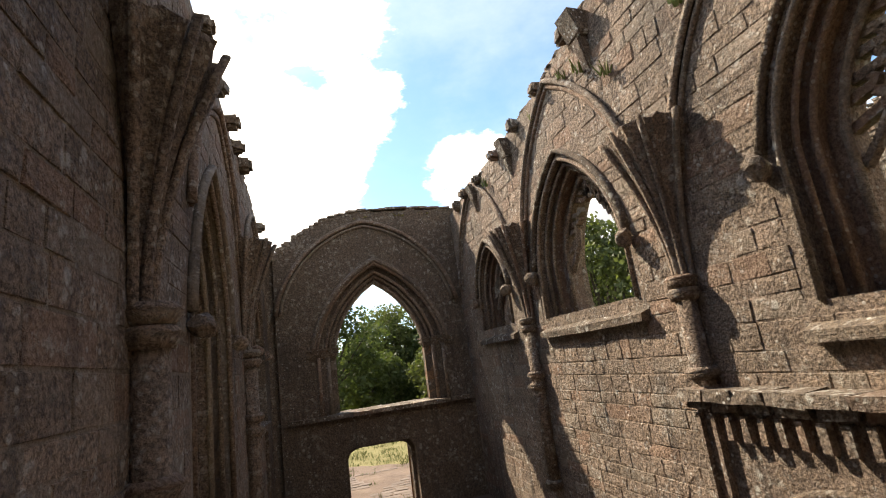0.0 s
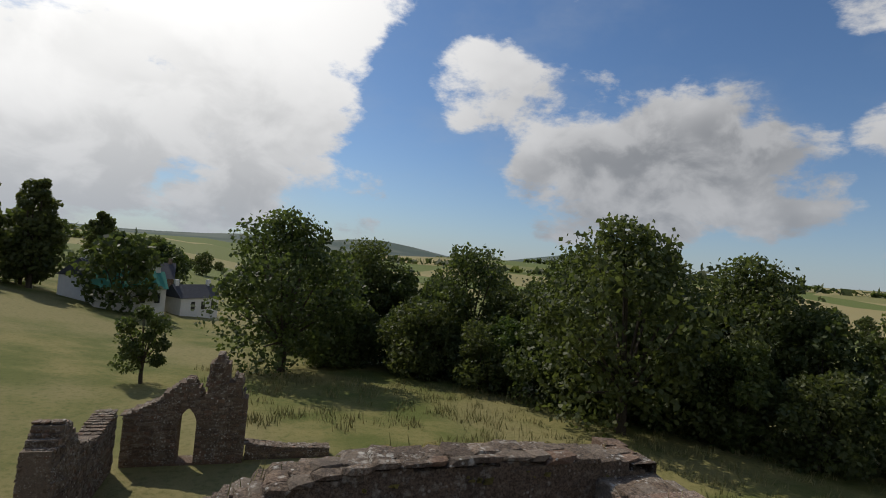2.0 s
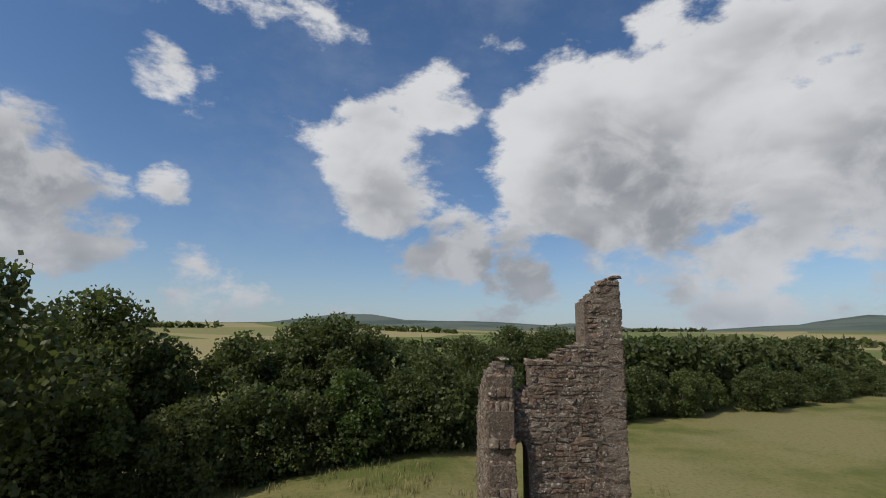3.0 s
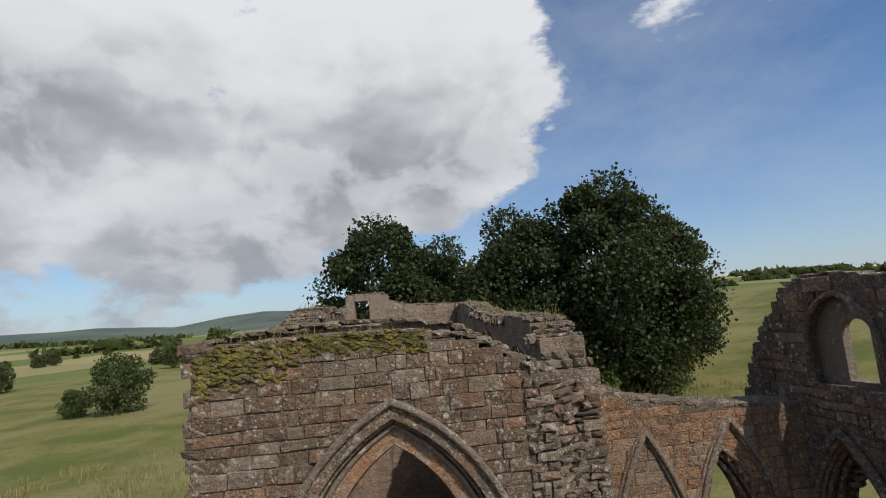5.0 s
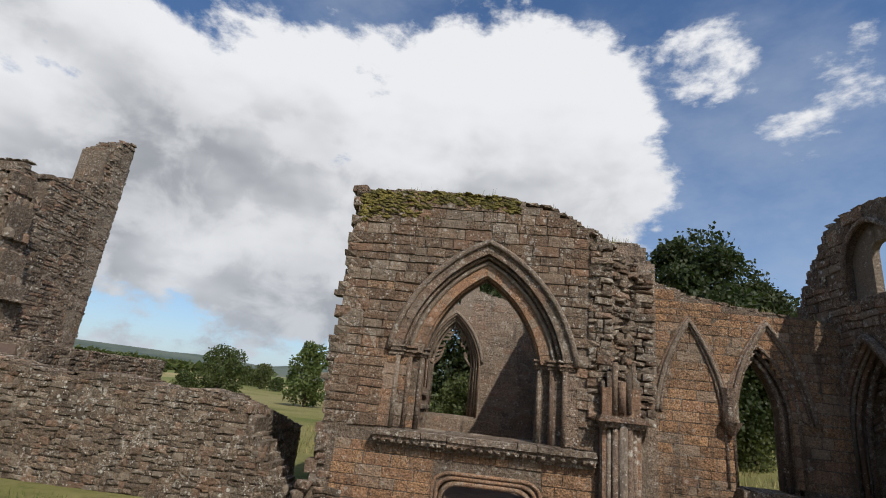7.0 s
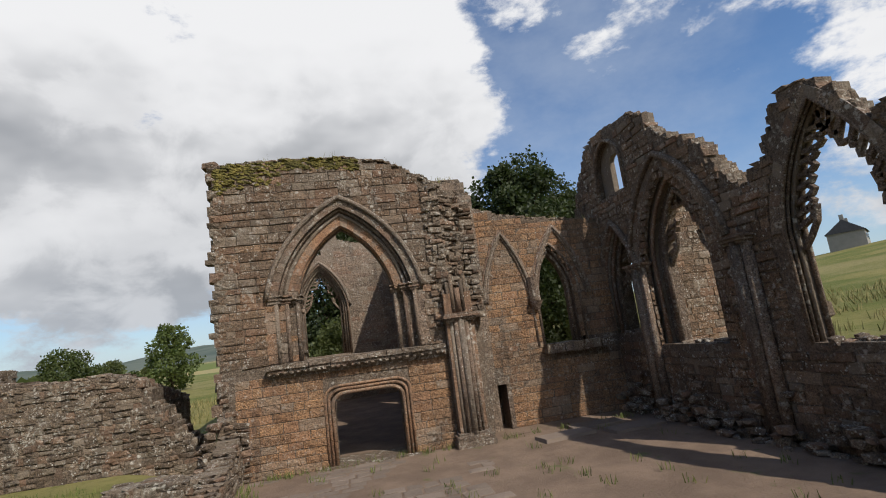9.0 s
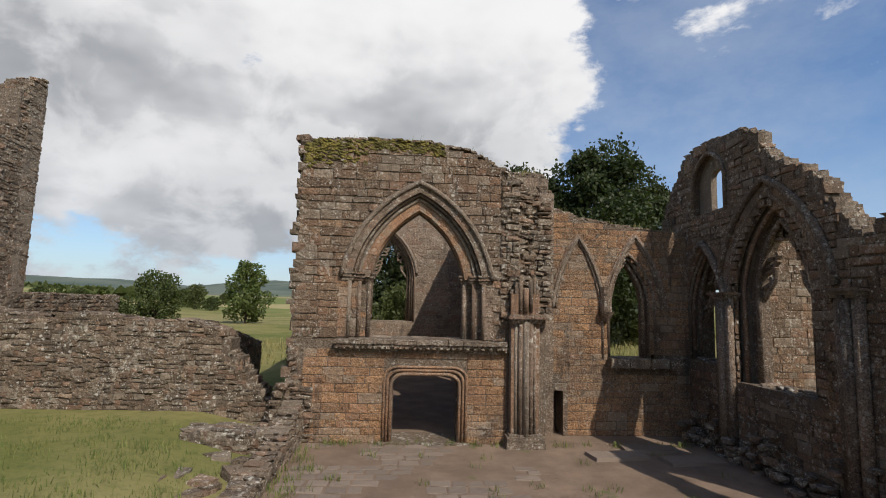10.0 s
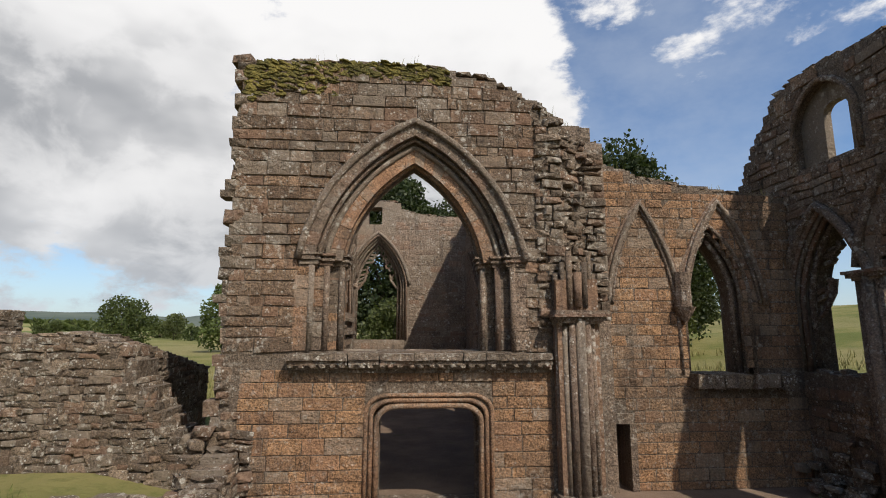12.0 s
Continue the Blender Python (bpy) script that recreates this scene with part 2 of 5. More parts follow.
def flag_look(n, where, rand, isle):
    col = n.mix(n.math("ADD", n.math("MULTIPLY", rand, 0.7), n.math("MULTIPLY", n.noise(where, 2.0, 4.0), 0.3)), (0.135, 0.105, 0.082), (0.23, 0.178, 0.14))
    return n.mix(n.math("MULTIPLY", n.ramp(n.noise(where, 18.0, 5.0, 0.7), 0.45, 0.7), 0.4), col, (0.23, 0.19, 0.155))


def leaf_look(lo, hi, dry):
    def make(n, where, rand, isle):
        col = n.mix(isle, lo, hi)
        col = n.mix(n.math("MULTIPLY", rand, 0.35), col, dry)
        return n.mix(n.math("MULTIPLY", n.ramp(n.noise(where, 0.35, 3.0), 0.4, 0.7), 0.4), col, lo)
    return make


MOSS = surface("yellow_moss", moss_look, bump=1.0, bump_scale=30)
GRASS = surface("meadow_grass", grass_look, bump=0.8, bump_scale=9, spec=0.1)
FLOOR = surface("trodden_gravel", floor_look, bump=0.5, bump_scale=18)
FLAG = surface("worn_flagstone", flag_look, bump=0.4, bump_scale=20)
PLATFORM = surface("brown_gravel", lambda n, w, r, i: n.mix(n.noise(w, 6.0, 6.0, 0.7), (0.12, 0.085, 0.066), (0.19, 0.135, 0.105)), bump=0.4)
LEAF = surface("oak_leaf", leaf_look((0.042, 0.06, 0.02), (0.108, 0.132, 0.044), (0.135, 0.13, 0.05)), rough=0.55, bump=0, spec=0.3, thin=0.4)
LEAF_DARK = surface("tall_oak_leaf", leaf_look((0.024, 0.037, 0.012), (0.055, 0.07, 0.025), (0.07, 0.074, 0.03)), rough=0.55, bump=0, spec=0.3, thin=0.3)
LEAF_PALE = surface("willow_leaf", leaf_look((0.05, 0.08, 0.02), (0.125, 0.165, 0.05), (0.15, 0.14, 0.05)), rough=0.55, bump=0, spec=0.3, thin=0.35)
BARK = surface("bark", lambda n, w, r, i: n.mix(n.noise(w, 8.0, 6.0), (0.035, 0.028, 0.02), (0.10, 0.08, 0.06)), bump=0.8)
STRAW = surface("dry_grass", lambda n, w, r, i: n.mix(i, (0.12, 0.13, 0.04), (0.30, 0.25, 0.11)), bump=0)
BLADE = surface("grass_blade", lambda n, w, r, i: n.mix(i, (0.07, 0.105, 0.024), (0.18, 0.18, 0.06)), bump=0)
PLASTER = surface("pale_render", lambda n, w, r, i: n.mix(n.noise(w, 1.5, 5.0), (0.6, 0.58, 0.54), (0.75, 0.73, 0.7)), bump=0.1)
GREYWALL = surface("weathered_render", lambda n, w, r, i: n.mix(n.noise(w, 1.5, 5.0), (0.22, 0.21, 0.19), (0.34, 0.32, 0.29)), bump=0.1)
SLATE = surface("slate_roof", lambda n, w, r, i: n.mix(n.noise(w, 2.5, 5.0), (0.05, 0.05, 0.055), (0.10, 0.10, 0.11)), bump=0.2)
GREEN_ROOF = surface("green_roof", lambda n, w, r, i: n.mix(n.noise(w, 2.5, 5.0), (0.05, 0.22, 0.17), (0.09, 0.30, 0.24)), bump=0.1)
GLASS_DARK = surface("window_pane", lambda n, w, r, i: n.mix(n.noise(w, 2.0), (0.02, 0.022, 0.026), (0.03, 0.032, 0.036)), rough=0.1, bump=0, spec=0.5)
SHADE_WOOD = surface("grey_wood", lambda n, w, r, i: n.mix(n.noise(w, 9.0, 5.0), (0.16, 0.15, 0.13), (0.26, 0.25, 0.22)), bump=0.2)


# ---------------------------------------------------------------- builders
def finish(name, bm, material, parent=None, smooth=False):
    me = bpy.data.meshes.new(name)
    bmesh.ops.recalc_face_normals(bm, faces=bm.faces)
    bm.to_mesh(me)
    bm.free()
    me.materials.append(material)
    if smooth:
        me.polygons.foreach_set("use_smooth", [True] * len(me.polygons))
    ob = new(name, me)
    ob.parent = parent
    return ob


def part(name, bm, material, parent, label="", smooth=False):
    ob = finish(name, bm, material, parent, smooth)
    return tagged(ob, label) if label else ob


def thing(name, label, category, kind="", group=""):
    return tagged(new(name), label, category, group, kind)


def from_arrays(name, verts, faces, material, parent=None):
    me = bpy.data.meshes.new(name)
    me.from_pydata(verts, [], faces)
    me.materials.append(material)
    ob = new(name, me)
    ob.parent = parent
    return ob


class Face:
    """A wall's frame: u along it, v into its thickness, z up."""

    def __init__(self, origin, along, inward):
        self.o, self.a, self.i = Vector(origin), Vector(along), Vector(inward)
        self.m = Matrix(((self.a.x, self.i.x, 0, self.o.x), (self.a.y, self.i.y, 0, self.o.y), (0, 0, 1, self.o.z), (0, 0, 0, 1)))

    def at(self, u, v, z):
        return self.m @ Vector((u, v, z))


def arch_circle(a, h, bow=0.74):
    """Centre and radius of an arch's right half: a drop arch, a little straighter than one that springs upright."""
    k = (h * h - a * a) / (2 * a)
    r, chord = k + a, math.hypot(a, h)
    s = bow * (r - math.sqrt(max(0.0, r * r - chord * chord / 4)))
    r = (chord * chord / 4 + s * s) / (2 * s)
    return a / 2 - h / chord * (r - s), h / 2 - a / chord * (r - s), r


def arc(c, a, spring, apex, n=9):
    """A pointed arch from its left springing over the apex to its right one."""
    x0, z0, r = arch_circle(a, max(apex - spring, 0.05))
    low, high = math.atan2(-z0, a - x0), math.atan2(max(apex - spring, 0.05) - z0, -x0)
    left = [(c - x0 - r * math.cos(low + (high - low) * j / n), spring + z0 + r * math.sin(low + (high - low) * j / n)) for j in range(n + 1)]
    right = [(2 * c - u, z) for u, z in reversed(left[:-1])]
    return left + right


def half_width(op, z, grow=0.0):
    """Half the width of an opening at the height z, or None outside it."""
    c, a, sill, spring, apex = op[:5]
    a, apex = a + grow, apex + grow
    if z < sill - grow * 0.3 or z > apex:
        return None
    if z <= spring:
        return a
    x0, z0, r = arch_circle(a, apex - spring)
    return max(0.0, math.sqrt(max(0.0, r * r - (z - spring - z0) ** 2)) + x0)


def slab(bm, face, outline, holes, v0, v1):
    """Adds a plate with holes to bm."""
    fresh = bmesh.new()
    edges = []
    for loop in (outline, *holes):
        vs = [fresh.verts.new((u, v0, z)) for u, z in loop]
        edges += [fresh.edges.new((vs[j], vs[(j + 1) % len(vs)])) for j in range(len(vs))]
    bmesh.ops.triangle_fill(fresh, use_beauty=True, use_dissolve=False, edges=edges)
    out = bmesh.ops.extrude_face_region(fresh, geom=fresh.faces[:])
    for v in out["geom"]:
        if isinstance(v, bmesh.types.BMVert):
            v.co.y = v1
    bmesh.ops.recalc_face_normals(fresh, faces=fresh.faces)
    fresh.transform(face.m)
    me = bpy.data.meshes.new("slab")
    fresh.to_mesh(me)
    fresh.free()
    bm.from_mesh(me)
    bpy.data.meshes.remove(me)


def hole_of(op, grow=0.0, foot=0.0):
    c, a, sill, spring, apex = op[:5]
    a, apex = a + grow, apex + grow
    return [(c - a, sill - foot)] + arc(c, a, spring, apex) + [(c + a, sill - foot)]


def sweep(bm, points, profile, closed=False):
    """Sweeps a profile of (outward, depth) along points ((u, z) pairs at depth v) -- all in wall coordinates."""
    rings = []
    n = len(points)
    for j, (u, v, z) in enumerate(points):
        p0, p1 = points[max(j - 1, 0)], points[min(j + 1, n - 1)]
        du, dz = p1[0] - p0[0], p1[2] - p0[2]
        d = math.hypot(du, dz) or 1.0
        nu, nz = -dz / d, du / d
        rings.append([bm.verts.new((u + nu * o, v + w, z + nz * o)) for o, w in profile])
    m = len(profile)
    for a, b in zip(rings, rings[1:]):
        for k in range(m):
            bm.faces.new((a[k], a[(k + 1) % m], b[(k + 1) % m], b[k]))
    bm.faces.new(rings[0])
    bm.faces.new(list(reversed(rings[-1])))


def roll(r, n=7):
    return [(r * math.cos(2 * math.pi * k / n), r * math.sin(2 * math.pi * k / n)) for k in range(n)]


def box(bm, x0, x1, y0, y1, z0, z1, jitter=0.0, taper=0.0):
    vs = []
    for z, t in ((z0, 0.0), (z1, taper)):
        for x, y in ((x0 + t, y0 + t), (x1 - t, y0 + t), (x1 - t, y1 - t), (x0 + t, y1 - t)):
            vs.append(bm.verts.new((x + random.uniform(-jitter, jitter), y + random.uniform(-jitter, jitter), z + random.uniform(-jitter, jitter))))
    for f in ((3, 2, 1, 0), (4, 5, 6, 7), (0, 1, 5, 4), (1, 2, 6, 5), (2, 3, 7, 6), (3, 0, 4, 7)):
        bm.faces.new([vs[k] for k in f])


# unit stones: front towards -y, bevelled edges, a little uneven
def unit_stone(k, rough):
    rng = random.Random(100 + k)
    bm = bmesh.new()
    j = lambda s: rng.uniform(-s, s)
    back = [bm.verts.new((x, 1.0, z)) for x, z in ((-0.5, -0.5), (0.5, -0.5), (0.5, 0.5), (-0.5, 0.5))]
    rim = [bm.verts.new((x + j(rough), 0.3, z + j(rough))) for x, z in ((-0.5, -0.5), (0.5, -0.5), (0.5, 0.5), (-0.5, 0.5))]
    b = 0.03 + rough * 0.6
    front = [bm.verts.new((x * (1 - 1.2 * b) + j(rough), 0.0 + j(0.12), z * (1 - 1.9 * b) + j(rough))) for x, z in ((-0.5, -0.5), (0.5, -0.5), (0.5, 0.5), (-0.5, 0.5))]
    mid = bm.verts.new((j(0.2), -0.06 + j(0.1), j(0.2)))
    for k in range(4):
        q = (k + 1) % 4
        bm.faces.new((back[k], back[q], rim[q], rim[k]))
        bm.faces.new((rim[k], rim[q], front[q], front[k]))
        bm.faces.new((front[k], front[q], mid))
    bmesh.ops.recalc_face_normals(bm, faces=bm.faces)
    me = bpy.data.meshes.new("stone")
    bm.to_mesh(me)
    bm.free()
    return me


def unit_rock(k):
    rng = random.Random(500 + k)
    bm = bmesh.new()
    bmesh.ops.create_icosphere(bm, subdivisions=1, radius=0.62)
    for v in bm.verts:
        for a in range(3):
            v.co[a] = max(-0.5, min(0.5, v.co[a] * 1.25)) + rng.uniform(-0.07, 0.07)
    me = bpy.data.meshes.new("rock")
    bm.to_mesh(me)
    bm.free()
    return me


SHAPES = {}


def shapes(kind, material):
    key = (kind, material.name)
    if key not in SHAPES:
        made = [unit_stone(k, 0.026 if kind == "ashlar" else 0.05) if kind != "rock" else unit_rock(k) for k in range(8)]
        for me in made:
            me.materials.append(material)
        SHAPES[key] = made
    return SHAPES[key]


def lay(name, parent, mats, material, kind="ashlar", limit=300, rng=random):
    """Lays stones at the given matrices: the first ones singly, the rest joined."""
    made = shapes(kind, material)
    for m in mats[:limit]:
        ob = new(name, rng.choice(made))
        ob.parent = parent
        ob.matrix_basis = m
    rest = mats[limit:]
    if rest:
        verts, faces = [], []
        templates = [([v.co.copy() for v in me.vertices], [tuple(p.vertices) for p in me.polygons]) for me in made]
        for m in rest:
            vs, fs = rng.choice(templates)
            base = len(verts)
            verts += [m @ v for v in vs]
            faces += [tuple(base + k for k in f) for f in fs]
        ob = from_arrays(name + "work", verts, faces, material, parent)
        tagged(ob, kind="stuff")


def top_at(profile, u):
    for (u0, z0), (u1, z1) in zip(profile, profile[1:]):
        if u0 <= u <= u1:
            return z0 + (z1 - z0) * (u - u0) / max(u1 - u0, 1e-6)
    return profile[0][1] if u < profile[0][0] else profile[-1][1]


def courses(face, profile, base, openings, course=0.29, length=0.52, grow=0.3, proud=0.03, rng=random, depth=0.1, zone=None, flip=False, v=0.0, rough=0.0, wild=0.0):
    """Matrices of the facing stones of a wall with openings, course by course."""
    mats = []
    u0, u1 = profile[0][0], profile[-1][0]
    z = base
    tops = max(p[1] for p in profile)
    while z < tops - 0.06:
        h = course * rng.uniform(0.72, 1.28)
        cuts = []
        for op in openings:
            ws = [half_width(op, q, grow) for q in (z + 0.04, z + h * 0.5, z + h - 0.04)]
            ws = [w for w in ws if w]
            if ws:
                cuts.append((op[0] - max(ws), op[0] + max(ws)))
        cuts.sort()
        spans, s = [], u0
        for a, b in cuts:
            if a > s:
                spans.append((s, a))
            s = max(s, b)
        if s < u1:
            spans.append((s, u1))
        for a, b in spans:
            u = a
            while u < b - 0.05:
                w = length * rng.uniform(0.45, 1.75)
                if b - (u + w) < 0.22:
                    w = b - u
                c = u + w / 2
                top = min(top_at(profile, c), top_at(profile, u + 0.05), top_at(profile, u + w - 0.05))
                if z + h <= top + 0.05 and (zone is None or zone(c, z + h / 2)):
                    p = rng.uniform(0.3, 1.0) * proud + rng.uniform(0, rough)
                    side = -1 if not flip else 1
                    high = h * (1.0 + rng.uniform(-1.0, 0.7) * wild)
                    size = Matrix.Rotation(rng.uniform(-0.35, 0.35) * wild, 4, "Y") @ Matrix.Diagonal((w * (1 + rng.uniform(-0.4, 0.2) * wild) - 0.012, depth, high - 0.012, 1))
                    if flip:
                        size = Matrix.Rotation(math.pi, 4, "Z") @ size
                    mats.append(face.m @ Matrix.Translation((c, v + side * p, z + h / 2 + rng.uniform(-0.3, 0.3) * h * wild)) @ size)
                u += w
        z += h
    rng.shuffle(mats)
    return mats


def coping(face, profile, thick, parent, rng, material=None, size=0.42, name="coping_stone", v0=0.0, lift=0.0):
    """Loose weathered stones along a ruined wall's top."""
    mats = []
    u0, u1 = profile[0][0], profile[-1][0]
    u = u0
    while u < u1:
        slope = abs(top_at(profile, min(u + 0.3, u1)) - top_at(profile, u)) / 0.3
        w = size * rng.uniform(0.6, 1.4) / (1.0 + min(slope, 2.0))
        v = v0
        while v < v0 + thick - 0.08:
            d = min(size * rng.uniform(0.6, 1.3), v0 + thick - v + 0.03)
            h = max(size * rng.uniform(0.16, 0.34), min(0.42, slope * w * 1.2))
            z = top_at(profile, u + w / 2) + lift
            mats.append(face.m @ Matrix.Translation((u + w / 2, v + d / 2 + rng.uniform(-0.03, 0.03), z + h * (0.12 if slope < 0.4 else -0.2)))
                        @ Matrix.Rotation(rng.uniform(-0.25, 0.25), 4, "Z") @ Matrix.Rotation(rng.uniform(-0.12, 0.12), 4, "X") @ Matrix.Diagonal((w * 1.12, d * 1.05, h, 1)))
            v += d
        u += w
    rng.shuffle(mats)
    lay(name, parent, mats, material or RUBBLE, "rock", 110, rng)


def ragged(profile, step, amount, rng):
    """The same profile with small steps in it."""
    out = []
    u0, u1 = profile[0][0], profile[-1][0]
    n = max(2, int((u1 - u0) / step))
    for k in range(n):
        a, b = u0 + (u1 - u0) * k / n, u0 + (u1 - u0) * (k + 1) / n
        z = top_at(profile, (a + b) / 2) + rng.uniform(-amount, amount)
        out += [(a + 1e-4, z), (b, z)]
    out[0] = (u0, out[0][1])
    return out


def outline_of(profile, base):
    return [(profile[0][0], base)] + profile + [(profile[-1][0], base)]


def voussoirs(name, face, op, inner, outer, v0, v1, parent, material, n=11, rng=random, sides=True):
    """Wedge stones of an arch ring, each a piece of its own."""
    c, a, sill, spring, apex = op[:5]
    lo, hi = arc(c, a + inner, spring, apex + inner, n), arc(c, a + outer, spring, apex + outer, n)
    for k in range(len(lo) - 1):
        bm = bmesh.new()
        d = rng.uniform(0, 0.02)
        pts = [lo[k], lo[k + 1], hi[k + 1], hi[k]]
        mu = sum(p[0] for p in pts) / 4
        mz = sum(p[1] for p in pts) / 4
        pts = [(mu + (u - mu) * 0.975, mz + (z - mz) * 0.975) for u, z in pts]
        front = [bm.verts.new((u, v0 - d, z)) for u, z in pts]
        back = [bm.verts.new((u, v1, z)) for u, z in pts]
        bm.faces.new(front)
        bm.faces.new(list(reversed(back)))
        for q in range(4):
            bm.faces.new((front[q], back[q], back[(q + 1) % 4], front[(q + 1) % 4]))
        bm.transform(face.m)
        part(name, bm, material, parent)


def moulding(name, face, op, grow, v, profile, parent, material, jambs=True, foot=None, label=""):
    c, a, sill, spring, apex = op[:5]
    path = [(u, v, z) for u, z in arc(c, a + grow, spring, apex + grow, 12)]
    if jambs:
        f = sill if foot is None else foot
        path = [(c - a - grow, v, f)] + path + [(c + a + grow, v, f)]
    bm = bmesh.new()
    sweep(bm, path, profile)
    bm.transform(face.m)
    return part(name, bm, material, parent, label, smooth=True)


# ---------------------------------------------------------------- ground
def land(x, y):
    """The height of the land: level round the ruin, falling to the river in the west, rising to hills far off."""
    d = math.hypot(x, y + 4)
    z = -0.12
    out = max(0.0, d - 26)
    west = max(0.0, -y * 0.8 - x * 0.6 - 24)
    if x < -4.6 and -16 < y < 3.0:
        z += 0.62 * min(1.0, (-4.6 - x) / 2.5) * min(1.0, (y + 16) / 7)
    z -= min(5.0, west * 0.07) if d < 400 else 5.0 * max(0, 1 - (d - 400) / 300) * (1 if west > 0 else 0)
    z += min(1.0, out / 60) * (1.0 * noise.noise((x * 0.02, y * 0.02, 0.3)))
    south = max(0.0, x - 14)
    z += min(10.5, south * 0.115)
    if d > 500:
        far = min(1.0, (d - 500) / 1600)
        ridge = noise.noise((x * 0.0011, y * 0.0011, 4.0)) * 0.5 + 0.5
        z += far * ridge ** 2.0 * 280 * (0.7 + 0.5 * noise.noise((x * 0.0005, y * 0.0005, 9.0)))
    return z


def make_ground():
    rings = [0, 2, 4, 5, 6, 7, 8, 9, 10, 11, 12, 13.5, 15, 18, 22, 26, 31, 37, 45, 55, 70, 90, 120, 160, 220, 300, 420, 580, 800, 1100, 1500, 2000, 2600, 3300, 4200]
    turn = 96
    verts, faces = [], []
    for r in rings[1:]:
        for k in range(turn):
            a = 2 * math.pi * k / turn
            x, y = r * math.cos(a), r * math.sin(a) - 4
            verts.append((x, y, land(x, y)))
    verts.append((0, -4, land(0, -4)))
    for i in range(len(rings) - 2):
        for k in range(turn):
            q = (k + 1) % turn
            faces.append((i * turn + k, i * turn + q, (i + 1) * turn + q, (i + 1) * turn + k))
    faces += [(len(verts) - 1, k, (k + 1) % turn) for k in range(turn)]
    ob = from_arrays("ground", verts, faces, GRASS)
    ob.data.polygons.foreach_set("use_smooth", [True] * len(faces))
    tagged(ob, "rough green and straw-coloured meadow rolling to low hills", "ground", kind="structure")


make_ground()


def patch(name, outline, z, depth, material, label, category):
    """A thin uneven sheet of floor with a wavering edge."""
    bm = bmesh.new()
    rng = random.Random(len(name))
    pts = []
    for (x0, y0), (x1, y1) in zip(outline, outline[1:] + outline[:1]):
        n = max(2, int(math.hypot(x1 - x0, y1 - y0) / 0.6))
        for k in range(n):
            t = k / n
            pts.append((x0 + (x1 - x0) * t + rng.uniform(-0.13, 0.13), y0 + (y1 - y0) * t + rng.uniform(-0.13, 0.13)))
    vs = [bm.verts.new((x, y, z)) for x, y in pts]
    es = [bm.edges.new((vs[k], vs[(k + 1) % len(vs)])) for k in range(len(vs))]
    bmesh.ops.triangle_fill(bm, use_beauty=True, use_dissolve=False, edges=es)
    out = bmesh.ops.extrude_face_region(bm, geom=bm.faces[:])
    for v in out["geom"]:
        if isinstance(v, bmesh.types.BMVert):
            v.co.z -= depth
    ob = finish(name, bm, material)
    return tagged(ob, label, category, kind="structure")


nave_floor = patch("floor_nave", [(-3.6, 0.2), (9.1, 0.2), (9.1, -12.0), (4.5, -12.6), (2.0, -9.4), (-1.6, -6.6), (-3.7, -6.2)], 0.0, 0.3, FLOOR,
                   "reddish trodden gravel floor of the roofless nave", "floor")
aisle_floor = patch("floor_aisle", [(3.4, 0.15), (9.1, 0.15), (9.1, 2.4), (3.4, 2.4)], -0.004, 0.3, FLOOR, "shaded gravel floor by the chapel wall", "floor")
choir_floor = patch("floor_choir", [(-3.2, 0.3), (3.2, 0.3), (3.2, 18.8), (-3.2, 18.8)], 0.012, 0.3, FLOOR, "dark trodden earth floor of the roofless choir", "floor")

# ---------------------------------------------------------------- the screen wall between nave and choir
T = 1.1
screen_face = Face((0, 0, 0), (1, 0, 0), (0, 1, 0))
screen = thing("wall_screen", "ruined red sandstone screen wall with a pointed arch over a low doorway", "wall", "structure")
R1 = random.Random(11)
ARCH = (-0.26, 1.46, 3.12, 5.0, 7.15)
DOOR = (0.09, 0.99, -0.02, 1.55, 2.0)
TOP = [(-4.0, 9.15), (-3.6, 9.33), (-2.0, 9.4), (0.0, 9.36), (1.2, 9.2), (1.9, 8.95), (2.3, 8.65), (2.95, 8.15)]
TOPR = ragged(TOP, 0.45, 0.06, R1)
BACK = [(-4.0, 9.45), (-2.0, 9.62), (0.0, 9.6), (1.2, 9.4), (2.2, 8.85), (2.7, 8.4), (2.95, 8.1)]
BACKR = ragged(BACK, 0.3, 0.06, R1)


def door_hole(grow=0.0):
    c, a, s, sp, ap = DOOR
    a, ap = a + grow, ap + grow
    r = 0.42
    pts = [(c - a, -0.05)]
    for k in range(6):
        t = math.pi / 2 * k / 5
        pts.append((c - a + r - r * math.cos(t), ap - r * 0.75 + r * 0.75 * math.sin(t)))
    return pts + [(2 * c - u, z) for u, z in reversed(pts)]


bm = bmesh.new()
for v0, v1, g, gd in ((0.0, 0.2, 0.68, 0.2), (0.2, 0.4, 0.37, 0.08), (0.4, 0.7, 0.0, 0.0), (0.7, 0.9, 0.3, 0.1), (0.9, T, 0.58, 0.1)):
    low = [(-4.0, -0.3)] + [(u, z - 0.02) for u, z in (TOPR if v0 < 0.5 else BACKR)] + [(2.95, -0.3)]
    slab(bm, screen_face, low, [hole_of(ARCH, g), door_hole(gd)], v0, v1)
part("wall_core", bm, MORTAR, screen)


